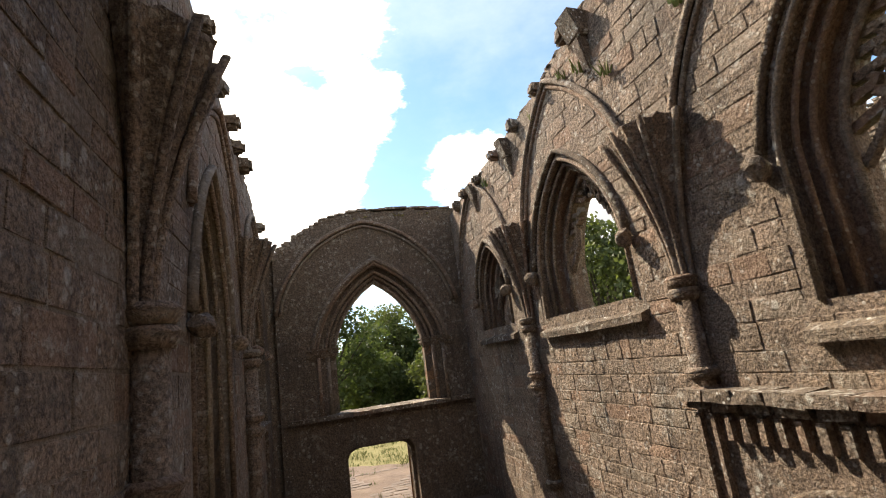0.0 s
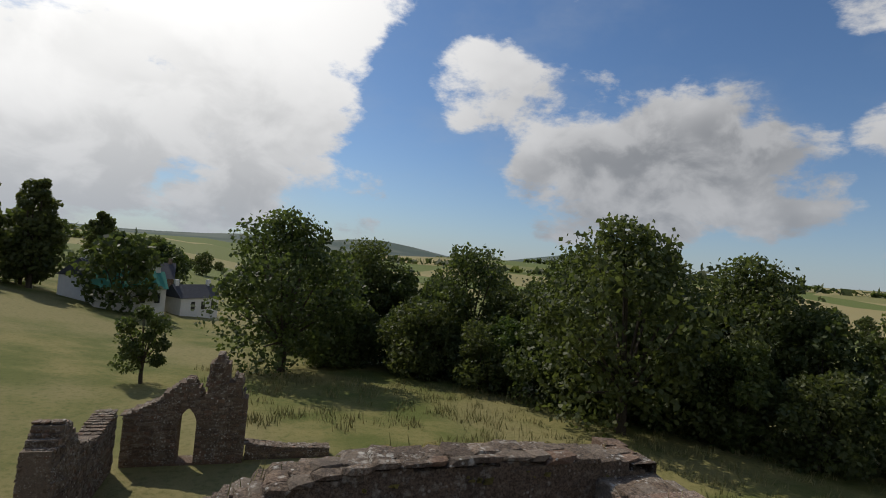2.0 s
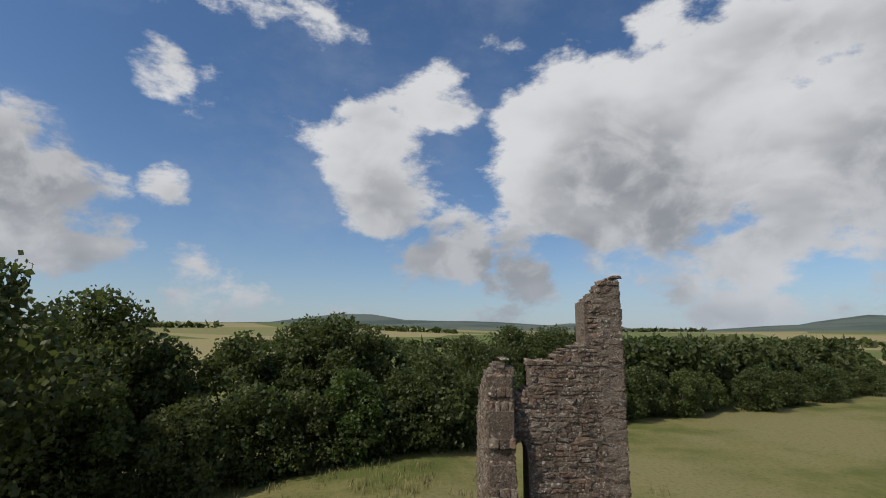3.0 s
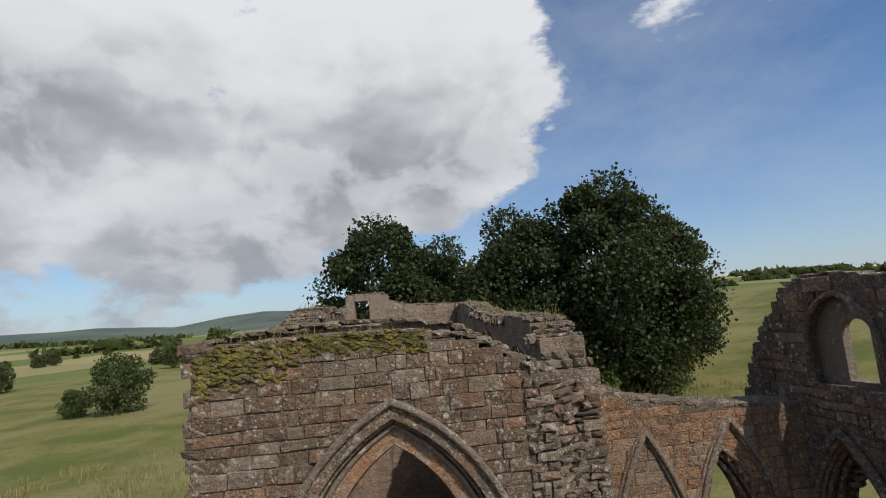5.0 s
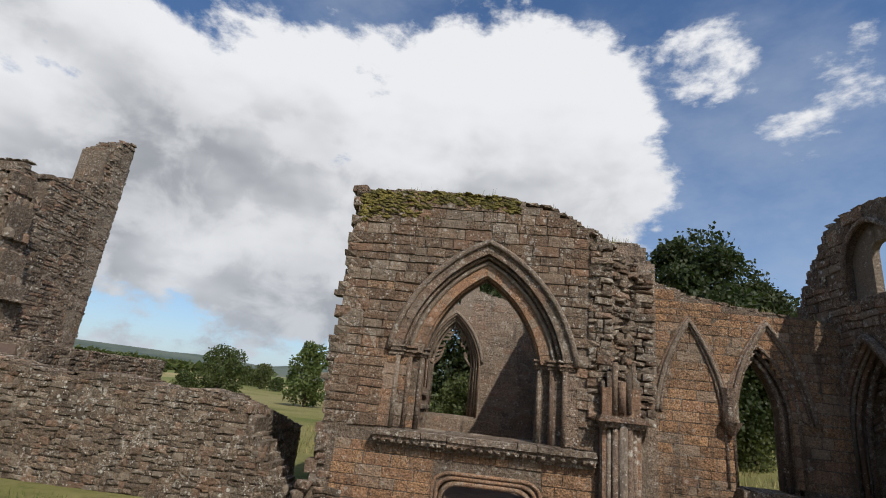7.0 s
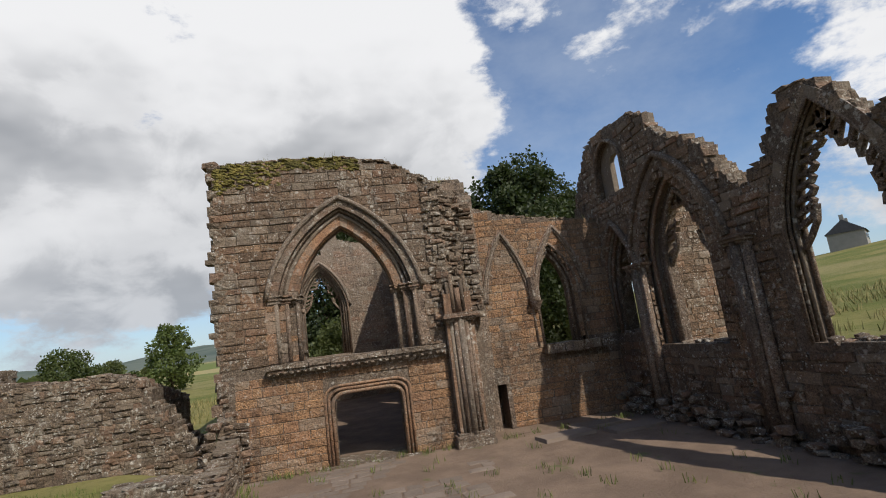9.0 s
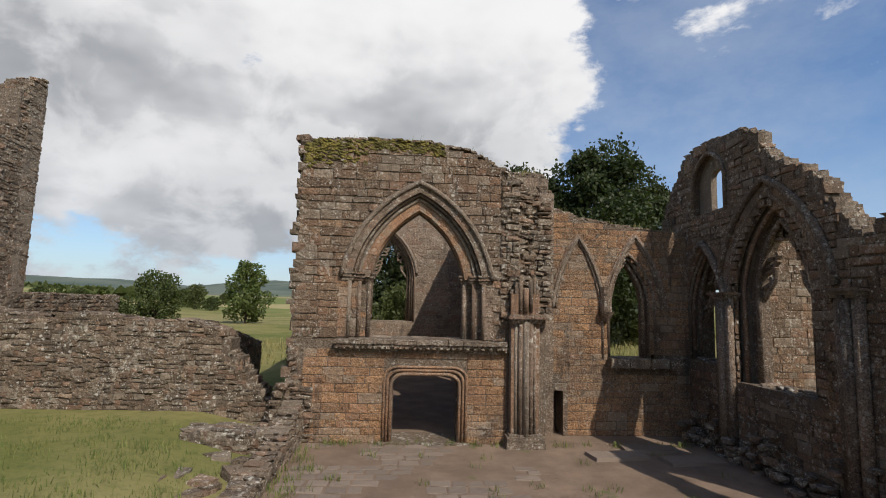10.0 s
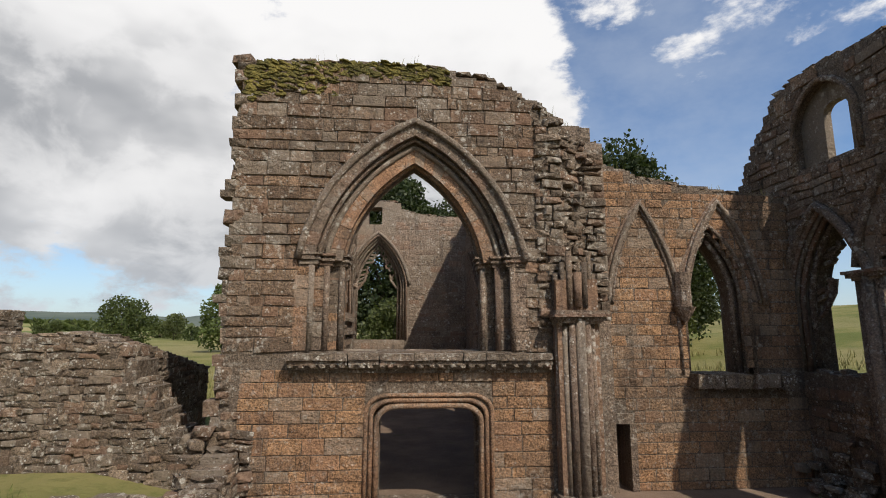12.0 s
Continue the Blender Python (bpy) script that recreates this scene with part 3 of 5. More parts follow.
mats = courses(screen_face, TOPR, 3.1, [ARCH], 0.245, 0.42, grow=0.9, rng=R1, rough=0.03, wild=0.12, zone=lambda u, z: z > 3.1 and u < 2.42)
lay("stone", screen, mats, STONE, "ashlar", 300, R1)
wide_door = (DOOR[0], DOOR[1] + 0.26, -0.1, 2.25, 2.3)
mats = courses(screen_face, [(-3.65, 2.75), (2.6, 2.75)], 0.0, [wide_door], 0.27, 0.46, grow=0.03, rng=R1)
lay("ashlar_block", screen, mats, ASHLAR, "ashlar", 220, R1)
# rough broken quoins at the north end and the torn wall end beside the shafts
mats = []
z = 0.0
while z < 9.4:
    h = R1.uniform(0.14, 0.32)
    out = R1.uniform(-0.1, 0.16)
    for v in (0.0, 0.36, 0.72):
        w = R1.uniform(0.35, 0.75)
        mats.append(Matrix.Translation((-3.93 - out * 0.6 + R1.uniform(-0.06, 0.06), v - 0.02, z + h / 2)) @ Matrix.Rotation(R1.uniform(-0.12, 0.12), 4, "Z") @ Matrix.Rotation(R1.uniform(-0.06, 0.06), 4, "Y") @ Matrix.Diagonal((w * 0.7, 0.4, h * 1.02, 1)))
    z += h
lay("quoin", screen, mats, RUBBLE, "rough", 120, R1)
mats = courses(screen_face, [(2.36, 8.75), (2.97, 8.2)], 3.5, [], 0.17, 0.26, rng=R1, proud=0.05, depth=0.3, rough=0.08, wild=0.35)
lay("torn_stone", screen, mats, RUBBLE, "rough", 160, R1)
mats = courses(screen_face, [(-3.95, 2.5), (-3.3, 1.6)], 0.0, [], 0.15, 0.26, rng=R1, proud=0.06, depth=0.3, rough=0.12, wild=0.5)
lay("foot_stone", screen, mats, RUBBLE, "rough", 60, R1)
mats = []
for k in range(60):
    z = R1.random() ** 2 * 1.7
    mats.append(Matrix.Translation((-4.2 - (1.8 - z) * 0.3 * R1.random(), -0.1 - (1.8 - z) * 0.3 * R1.random(), z)) @ Matrix.Rotation(R1.uniform(0, 3), 4, "Z") @ Matrix.Diagonal((R1.uniform(0.18, 0.42), 0.3, R1.uniform(0.12, 0.25), 1)))
lay("fallen_stone", screen, mats, RUBBLE, "rock", 60, R1)
coping(screen_face, TOP, 0.55, screen, R1, lift=0.02, size=0.36)
coping(screen_face, BACK, 0.55, screen, R1, lift=0.02, size=0.36, v0=0.55)

voussoirs("voussoir", screen_face, ARCH, 0.59, 0.88, -0.05, 0.2, screen, TRIM, 13, R1)
voussoirs("inner_voussoir", screen_face, ARCH, 0.05, 0.35, 0.22, 0.45, screen, REDTRIM, 12, R1)
moulding("hood_mould", screen_face, ARCH, 0.9, -0.07, [(-0.07, 0.06), (-0.05, -0.07), (0.04, -0.09), (0.09, -0.02), (0.08, 0.08)], screen, TRIM, jambs=False)
for g, v, r in ((0.66, 0.0, 0.075), (0.54, 0.1, 0.06), (0.4, 0.2, 0.075), (0.23, 0.3, 0.06), (0.06, 0.4, 0.08)):
    moulding("arch_roll", screen_face, ARCH, g, v, roll(r * 0.8), screen, TRIM if g > 0.3 else REDTRIM, jambs=False)
for g, v, r in ((0.03, 0.7, 0.07), (0.2, 0.8, 0.06), (0.34, 0.9, 0.075), (0.6, T, 0.08)):
    moulding("arch_roll", screen_face, ARCH, g, v, roll(r * 0.75), screen, INNER, jambs=False)
moulding("hood_mould", screen_face, ARCH, 0.72, T + 0.05, roll(0.09, 6), screen, INNER, jambs=False)
BLIND = (0.0, 2.95, 5.5, 6.3, 9.2)
moulding("wall_rib", screen_face, BLIND, 0.0, T + 0.08, roll(0.075, 6), screen, INNER, jambs=False)
moulding("wall_rib", screen_face, BLIND, -0.14, T + 0.03, roll(0.05, 6), screen, INNER, jambs=False)


def band(bm, u0, u1, v0, v1, z0, steps):
    """A moulded band: plates of differing reach, one on another."""
    z = z0
    for h, reach in steps:
        box(bm, u0 - reach, u1 + reach, v0 - reach, v1 + reach, z, z + h, 0.006)
        z += h


CAP = ((0.05, 0.0), (0.09, 0.05), (0.05, 0.09), (0.06, 0.05), (0.05, 0.11))
for side in (-1, 1):
    edge = ARCH[0] + side * ARCH[1]
    for reach, v0, v1 in ((0.0, 0.36, 0.74), (0.29, 0.18, 0.4), (0.55, -0.02, 0.2), (0.28, 0.72, 0.92), (0.52, 0.88, T + 0.02)):
        bm = bmesh.new()
        a, b = sorted((edge + side * reach, edge + side * (reach + 0.3)))
        band(bm, a, b, v0 + 0.04, v1, 4.84, CAP)
        part("capital", bm, TRIM, screen, "weathered carved capital")
    for reach, v in ((0.06, 0.4), (0.35, 0.2), (0.64, 0.02), (0.26, 0.88), (0.55, T)):
        bm = bmesh.new()
        bmesh.ops.create_cone(bm, cap_ends=True, segments=10, radius1=0.065, radius2=0.065, depth=1.75,
                              matrix=Matrix.Translation((edge + side * reach, v, 4.0)))
        part("jamb_shaft", bm, TRIM if v < 0.5 else INNER, screen, smooth=True)

for side in (-1, 1):
    z = 3.14
    while z < 4.8:
        h = R1.uniform(0.26, 0.42)
        h = min(h, 4.84 - z)
        for reach, wide, v0, v1 in ((0.7, 0.26, -0.02, 0.2), (0.38, 0.3, 0.19, 0.4), (0.02, 0.36, 0.41, 0.7)):
            bm = bmesh.new()
            a, b = sorted((ARCH[0] + side * (ARCH[1] + reach - 0.02), ARCH[0] + side * (ARCH[1] + reach + wide)))
            box(bm, a, b, v0 - R1.uniform(0, 0.015), v1, z + 0.008, z + h - 0.008, 0.006)
            part("jamb_block", bm, R1.choice((TRIM, ASHLAR, REDTRIM)) if side < 0 else TRIM, screen)
        z += h
# the moulded ledge that once carried the loft
ledge = thing("ledge", "lichen-covered moulded ledge with worn carving", "ledge", "structure")
u = -2.7
while u < 2.5:
    w = R1.uniform(0.4, 0.7)
    e = min(u + w, 2.57)
    d = R1.uniform(0, 0.03)
    bm = bmesh.new()
    box(bm, u, e - 0.015, -0.34 + d, 0.46, 2.97, 3.1, 0.015)
    box(bm, u, e - 0.015, -0.28 + d, 0.1, 2.88, 2.97, 0.012)
    box(bm, u, e - 0.015, -0.18 + d, 0.1, 2.79, 2.88, 0.02)
    box(bm, u, e - 0.015, -0.10 + d, 0.1, 2.71, 2.79, 0.012)
    part("ledge_stone", bm, LEDGE, ledge)
    u += w
u = -2.65
while u < 2.5:
    bm = bmesh.new()
    bmesh.ops.create_icosphere(bm, subdivisions=1, radius=1.0)
    for v in bm.verts:
        v.co = Vector((u + v.co.x * R1.uniform(0.07, 0.1), -0.2 + v.co.y * 0.1, 2.86 + v.co.z * R1.uniform(0.05, 0.085)))
    part("carved_boss", bm, LEDGE, ledge)
    u += R1.uniform(0.16, 0.26)
bm = bmesh.new()
for k in range(9):
    u = -2.9 + k * 0.63
    box(bm, u, u + 0.61, 0.45, T + 0.22, 3.0, 3.12, 0.012)
part("sill_slab", bm, RUBBLE, screen)
# moulded frame of the low doorway
for g, v, r in ((0.06, 0.02, 0.06), (0.17, 0.0, 0.05), (0.27, -0.02, 0.045)):
    bm = bmesh.new()
    pts = [(u, v, z) for u, z in door_hole(g)]
    sweep(bm, pts, roll(r))
    part("door_moulding", bm, REDTRIM, screen, smooth=True)
bm = bmesh.new()
box(bm, DOOR[0] - 1.4, DOOR[0] + 1.4, -0.22, T + 0.1, -0.06, 0.05, 0.02)
part("threshold", bm, RUBBLE, screen)

# clustered wall shaft beside the screen
pier = thing("clustered_pier", "broken clustered shaft of red sandstone against the wall", "pier", "structure")
for k, (x, y, r) in enumerate(((2.84, -0.2, 0.07), (2.95, -0.3, 0.055), (3.08, -0.36, 0.075), (3.24, -0.4, 0.1), (3.4, -0.36, 0.075), (3.53, -0.3, 0.055), (3.64, -0.2, 0.07))):
    bm = bmesh.new()
    bmesh.ops.create_cone(bm, cap_ends=True, segments=12, radius1=r, radius2=r, depth=3.7, matrix=Matrix.Translation((x, y, 1.95)))
    part("shaft", bm, TRIM, pier, smooth=True)
    bm = bmesh.new()
    bmesh.ops.create_cone(bm, cap_ends=True, segments=9, radius1=r * 0.8, radius2=r * 0.9, depth=0.7 + 0.25 * (k % 3), matrix=Matrix.Translation((x, y + 0.06, 4.4 + 0.1 * (k % 3))))
    part("rib_stump", bm, RUBBLE, pier, smooth=True)
bm = bmesh.new()
box(bm, 2.8, 3.68, -0.3, 0.6, 0.0, 4.6, 0.02)
part("pier_core", bm, STONE, pier)
bm = bmesh.new()
band(bm, 2.8, 3.68, -0.42, 0.4, 3.7, ((0.06, 0.03), (0.07, 0.08), (0.06, 0.14), (0.07, 0.1)))
part("capital", bm, TRIM, pier)
bm = bmesh.new()
band(bm, 2.76, 3.72, -0.44, 0.4, 0.0, ((0.16, 0.12), (0.1, 0.08), (0.08, 0.1), (0.06, 0.03)))
part("base", bm, TRIM, pier)
pier.location.x = -0.12

# moss and tufts on the screen's crown
def tufts(name, places, material, blade, label, category, size=0.012, seed=3):
    rng = random.Random(seed)
    verts, faces = [], []
    for x, y, z, n, spread in places:
        for k in range(n):
            a, r = rng.uniform(0, 6.283), spread * math.sqrt(rng.random())
            px, py = x + r * math.cos(a), y + r * math.sin(a)
            h = blade * rng.uniform(0.4, 1.2)
            lx, ly = rng.uniform(-0.45, 0.45) * h, rng.uniform(-0.45, 0.45) * h
            w = size * rng.uniform(0.7, 1.4)
            c, s = math.cos(a * 3) * w, math.sin(a * 3) * w
            b = len(verts)
            verts += [(px - c, py - s, z - 0.03), (px + c, py + s, z - 0.03), (px + lx + c * 0.3, py + ly + s * 0.3, z + h), (px + lx - c * 0.3, py + ly - s * 0.3, z + h)]
            faces.append((b, b + 1, b + 2, b + 3))
    ob = from_arrays(name, verts, faces, material)
    return tagged(ob, label, category, kind="stuff")


mats = []
for k in range(620):
    u = -3.9 + 4.4 * R1.random() ** 1.5
    drop = R1.random() ** 1.8 * (0.85 if u < -2 else 0.4)
    z = top_at(TOP, u) - drop + 0.05
    on_top = drop < 0.07
    mats.append(Matrix.Translation((u, R1.uniform(0, 1) if on_top else R1.uniform(-0.05, 0.0), z)) @ Matrix.Rotation(R1.uniform(-0.4, 0.4), 4, "Y") @ Matrix.Diagonal((R1.uniform(0.06, 0.24), 0.3 if on_top else 0.07, R1.uniform(0.04, 0.1), 1)))
moss = thing("moss", "yellow-green moss cushions on the crown of the screen wall", "moss", "stuff")
lay("moss_cushion", moss, mats, MOSS, "rock", 0, R1)

# ---------------------------------------------------------------- the choir
north_face = Face((-3.15, 0, 0), (0, 1, 0), (-1, 0, 0))
south_face = Face((3.3, 0, 0), (0, 1, 0), (1, 0, 0))
BAYS = ((1.1, 6.34), (6.34, 11.5), (11.5, 18.6))
N_OPS = [(4.1, 0.7, 5.0, 6.0, 6.95, 0.25), (8.75, 1.18, 4.9, 6.0, 7.6), (15.1, 1.4, 4.4, 6.1, 7.9)]
S_OPS = [(3.71, 0.8, 3.6, 5.2, 6.3), (9.64, 0.98, 2.6, 5.2, 7.0)]
NTOP = [(1.05, 9.3), (4.0, 9.45), (6.0, 9.55), (8.5, 9.85), (11.0, 10.35), (13.0, 10.4), (19.7, 10.2)]
STOP = [(1.05, 7.9), (1.6, 8.4), (2.2, 9.0), (3.1, 9.35), (5.0, 9.45), (7.5, 9.45), (9.5, 9.55), (12.0, 9.7), (15.0, 10.1), (19.7, 10.3)]


def tracery(face, op, parent, v, material, seed, amount=1.0, big=False):
    """What is left of a window's tracery: cusped stumps along the jambs and the head."""
    rng = random.Random(seed)
    c, a, sill, spring, apex = op[:5]
    curve = arc(c, a, spring, apex, 10)
    for k in range(1, len(curve) - 1):
        if rng.random() > amount:
            continue
        (u0, z0), (u1, z1) = curve[k - 1], curve[k + 1]
        d = math.hypot(u1 - u0, z1 - z0)
        nu, nz = (z1 - z0) / d, -(u1 - u0) / d
        u, z = curve[k]
        s = (0.3 if big else 0.24) * rng.uniform(0.8, 1.3)
        bm = bmesh.new()
        tu, tz = (u1 - u0) / d, (z1 - z0) / d
        path = [(u - tu * s * 0.75, z - tz * s * 0.75), (u + nu * s * 0.55 - tu * s * 0.35, z + nz * s * 0.55 - tz * s * 0.35), (u + nu * s - tu * s * 0.05, z + nz * s - tz * s * 0.05),
                (u + nu * s * 1.15 + tu * s * 0.3, z + nz * s * 1.15 + tz * s * 0.3), (u + nu * s * 0.75 + tu * s * 0.5, z + nz * s * 0.75 + tz * s * 0.5)]
        sweep(bm, [(p, v, q) for p, q in path], [(-0.05, -0.07), (0.05, -0.07), (0.07, 0.0), (0.05, 0.07), (-0.05, 0.07)])
        bm.transform(face.m)
        part("cusp", bm, material, parent)
    for side in (-1, 1):
        z = spring + rng.uniform(-0.2, 0.1)
        bm = bmesh.new()
        u = c + side * a
        sweep(bm, [(u, v, z - 0.25), (u - side * 0.22, v, z), (u - side * 0.42, v, z + 0.28), (u - side * 0.5, v, z + 0.62)], roll(0.075, 6))
        bm.transform(face.m)
        part("tracery_stump", bm, material, parent)


def springer(face, u, parent, material, z_top=7.6, z_low=5.25, reach=0.78, out=-1):
    """A fluted cone of vault ribs that breaks off flat, on a banded shaft."""
    bm = bmesh.new()
    rows = 9
    rings = []
    for j in range(rows + 1):
        t = j / rows
        r = 0.13 + (reach - 0.13) * t ** 1.7
        ring = []
        for k in range(23):
            a = math.pi * k / 22
            flute = 1.0 - 0.16 * (0.5 + 0.5 * math.cos(a * 12 + 0.4)) * min(1, t * 2 + 0.3)
            ring.append(bm.verts.new((u + r * flute * math.cos(a), out * r * flute * math.sin(a) * 0.9 - 0.02, z_low + (z_top - z_low) * t + (0.06 * math.sin(k * 2.1) if j == rows else 0))))
        rings.append(ring)
    for a, b in zip(rings, rings[1:]):
        for k in range(22):
            bm.faces.new((a[k], a[k + 1], b[k + 1], b[k]))
    bm.faces.new(rings[-1])
    bm.faces.new(list(reversed(rings[0])))
    bm.transform(face.m)
    part("rib_springer", bm, material, parent, "broken fan of vault ribs")
    for k in range(5):
        a = math.pi * (0.1 + 0.8 * k / 4)
        bm = bmesh.new()
        last = None
        for j in range(10):
            t = j / 9
            r = 0.15 + (reach - 0.12) * t ** 1.7
            ring = []
            for q in range(6):
                b = 2 * math.pi * q / 6
                ring.append(bm.verts.new((u + (r + 0.05 * math.cos(b)) * math.cos(a) - 0.05 * math.sin(b) * math.sin(a), out * 0.9 * ((r + 0.05 * math.cos(b)) * math.sin(a) + 0.05 * math.sin(b) * math.cos(a)), z_low + (z_top - z_low) * t + 0.02 * (k % 2))))
            if last:
                for q in range(6):
                    bm.faces.new((last[q], last[(q + 1) % 6], ring[(q + 1) % 6], ring[q]))
            last = ring
        bm.faces.new(last)
        bm.transform(face.m)
        part("vault_rib", bm, material, parent, smooth=True)
    bm = bmesh.new()
    bmesh.ops.create_cone(bm, cap_ends=True, segments=12, radius1=0.14, radius2=0.14, depth=z_low - 1.2, matrix=Matrix.Translation((u, out * 0.12, (z_low + 1.2) / 2)))
    bm.transform(face.m)
    part("wall_shaft", bm, material, parent, smooth=True)
    for z in (z_low - 0.1, z_low - 0.28, z_low - 1.35, z_low - 1.6, 1.3):
        bm = bmesh.new()
        bmesh.ops.create_cone(bm, cap_ends=True, segments=12, radius1=0.17, radius2=0.24, depth=0.1, matrix=Matrix.Translation((u, out * 0.12, z)))
        bmesh.ops.create_cone(bm, cap_ends=True, segments=12, radius1=0.24, radius2=0.18, depth=0.07, matrix=Matrix.Translation((u, out * 0.12, z + 0.085)))
        bm.transform(face.m)
        part("shaft_ring", bm, material, parent, smooth=True)


def stop_head(face, u, z, parent, material, s=0.15):
    """A weathered carved block at the end of a hood."""
    bm = bmesh.new()
    bmesh.ops.create_icosphere(bm, subdivisions=2, radius=s, matrix=Matrix.Translation((u, -0.14, z)))
    for v in bm.verts:
        v.co += Vector((noise.noise(v.co * 6), noise.noise(v.co * 6 + Vector((9, 0, 0))), noise.noise(v.co * 6 + Vector((0, 9, 0))))) * 0.07
    bm.transform(face.m)
    part("carved_stop", bm, material, parent)


def choir_wall(name, face, ops, tops, seed, label, limit):
    rng = random.Random(seed)
    wall = thing(name, label, "wall", "structure")
    prof = ragged(tops, 0.7, 0.07, rng)
    bm = bmesh.new()
    full = outline_of(prof, -0.3)
    for v0, v1, g in ((0.0, 0.28, 0.42), (0.28, 0.5, 0.22), (0.5, 0.8, 0.0), (0.8, 1.1, 0.25)):
        holes = [hole_of(op, g) for op in ops if not (len(op) > 5 and v0 > 0.4)]
        slab(bm, face, full, holes, v0, v1)
    part("wall_core", bm, INNER, wall)
    mats = courses(face, prof, 0.05, ops, 0.27, 0.55, grow=0.6, rng=rng, proud=0.01, depth=0.07, rough=0.006)
    lay("stone", wall, mats, INNER, "ashlar", limit, rng)
    for k, (op, (b0, b1)) in enumerate(zip(ops, BAYS)):
        c, a, sill, spring, apex = op[:5]
        for g, v, r in ((0.42, 0.0, 0.045), (0.3, 0.14, 0.04), (0.2, 0.28, 0.045), (0.02, 0.5, 0.055)):
            moulding("window_roll", face, op, g, v, roll(r, 6), wall, INNER)
        moulding("hood_mould", face, op, 0.58, -0.05, [(-0.045, 0.05), (-0.04, -0.05), (0.03, -0.07), (0.07, 0.0), (0.055, 0.06)], wall, RUBBLE, jambs=False)
        for side in (-1, 1):
            stop_head(face, c + side * (a + 0.6), spring - 0.15, wall, INNER)
        bm = bmesh.new()
        w0, w1 = c - a - 0.62, c + a + 0.62
        vs = [bm.verts.new((u, v, z)) for u in (w0, w1) for v, z in ((-0.16, sill - 0.42), (-0.16, sill - 0.3), (0.55, sill + 0.04), (0.55, sill - 0.42))]
        for f in ((0, 1, 2, 3), (7, 6, 5, 4), (0, 4, 5, 1), (1, 5, 6, 2), (2, 6, 7, 3), (3, 7, 4, 0)):
            bm.faces.new([vs[q] for q in f])
        bmesh.ops.subdivide_edges(bm, edges=bm.edges[:], cuts=3, use_grid_fill=True)
        for v in bm.verts:
            v.co += Vector((0, noise.noise(v.co * 3) * 0.05, noise.noise(v.co * 3 + Vector((5, 5, 5))) * 0.04))
        bm.transform(face.m)
        part("sloping_sill", bm, RUBBLE, wall, "lichen-spotted sloping sill")
        tracery(face, op, wall, 0.62 if len(op) < 6 else 0.4, INNER, seed + k, 0.95)
        rib = ((b0 + b1) / 2, (b1 - b0) / 2 - 0.3, 6.0, 6.5, (9.7 if k else 9.45) - (0.75 if name.endswith("south") else 0.0))
        moulding("wall_rib", face, rib, 0.0, -0.07, roll(0.065, 6), wall, INNER, jambs=False)
        moulding("wall_rib", face, rib, -0.13, -0.02, roll(0.05, 6), wall, INNER, jambs=False)
    for u in (6.34, 11.5 if name.endswith("north") else 13.0):
        springer(face, u, wall, TRIM if name.endswith("north") else INNER, 7.2, 5.0)
    u = 2.2
    while u < 18:
        if rng.random() < (0.85 if name.endswith("north") else 0.45):
            bm = bmesh.new()
            z = top_at(tops, u) - 0.28
            w, d, h = rng.uniform(0.12, 0.19), rng.uniform(0.2, 0.3), rng.uniform(0.24, 0.34)
            box(bm, u - w, u + w, -d, 0.1, z, z + h, 0.03)
            bmesh.ops.bevel(bm, geom=bm.edges[:], offset=0.07, segments=2, affect="EDGES")
            for v in bm.verts:
                v.co += Vector((noise.noise(v.co * 5), noise.noise(v.co * 5 + Vector((9, 0, 0))), noise.noise(v.co * 5 + Vector((0, 9, 0))))) * 0.05
            bm.transform(face.m)
            part("corbel", bm, RUBBLE, wall)
        u += rng.uniform(1.0, 1.5)
    coping(face, tops, 1.1, wall, rng, size=0.36, lift=-0.03)
    return wall


wall_n = choir_wall("wall_choir_north", north_face, N_OPS, NTOP, 21, "tall sandstone choir wall with traceried windows, sunlit and lichen-spotted", 300)
wall_s = choir_wall("wall_choir_south", south_face, S_OPS, STOP, 31, "tall dark choir wall with broken traceried windows", 300)
# flared rib block high on the north wall
for u, big in ((3.9, 0.7), (6.6, 0.8), (10.4, 1.0)):
    bm = bmesh.new()
    crown = top_at(NTOP, u) - 0.12
    for z0, z1, d0, d1, w in ((crown - 1.2 * big, crown - 0.5, 0.05, 0.22 * big, 0.15 * big), (crown - 0.5, crown, 0.2 * big, 0.4 * big, 0.22 * big)):
        vs = [bm.verts.new((u + sx * w * (0.4 if z == z0 and d0 < 0.1 else 1), -d if out else 0.1, z)) for z, d in ((z0, d0), (z1, d1)) for sx, out in ((-1, 1), (1, 1), (1, 0), (-1, 0))]
        for f in ((3, 2, 1, 0), (4, 5, 6, 7), (0, 1, 5, 4), (1, 2, 6, 5), (2, 3, 7, 6), (3, 0, 4, 7)):
            bm.faces.new([vs[q] for q in f])
    bmesh.ops.bevel(bm, geom=bm.edges[:], offset=0.03, segments=2, affect="EDGES")
    for v in bm.verts:
        v.co += Vector((noise.noise(v.co * 5), noise.noise(v.co * 5 + Vector((9, 0, 0))), noise.noise(v.co * 5 + Vector((0, 9, 0))))) * 0.04
    bm.transform(north_face.m)
    part("wall_bracket", bm, RUBBLE, wall_n)

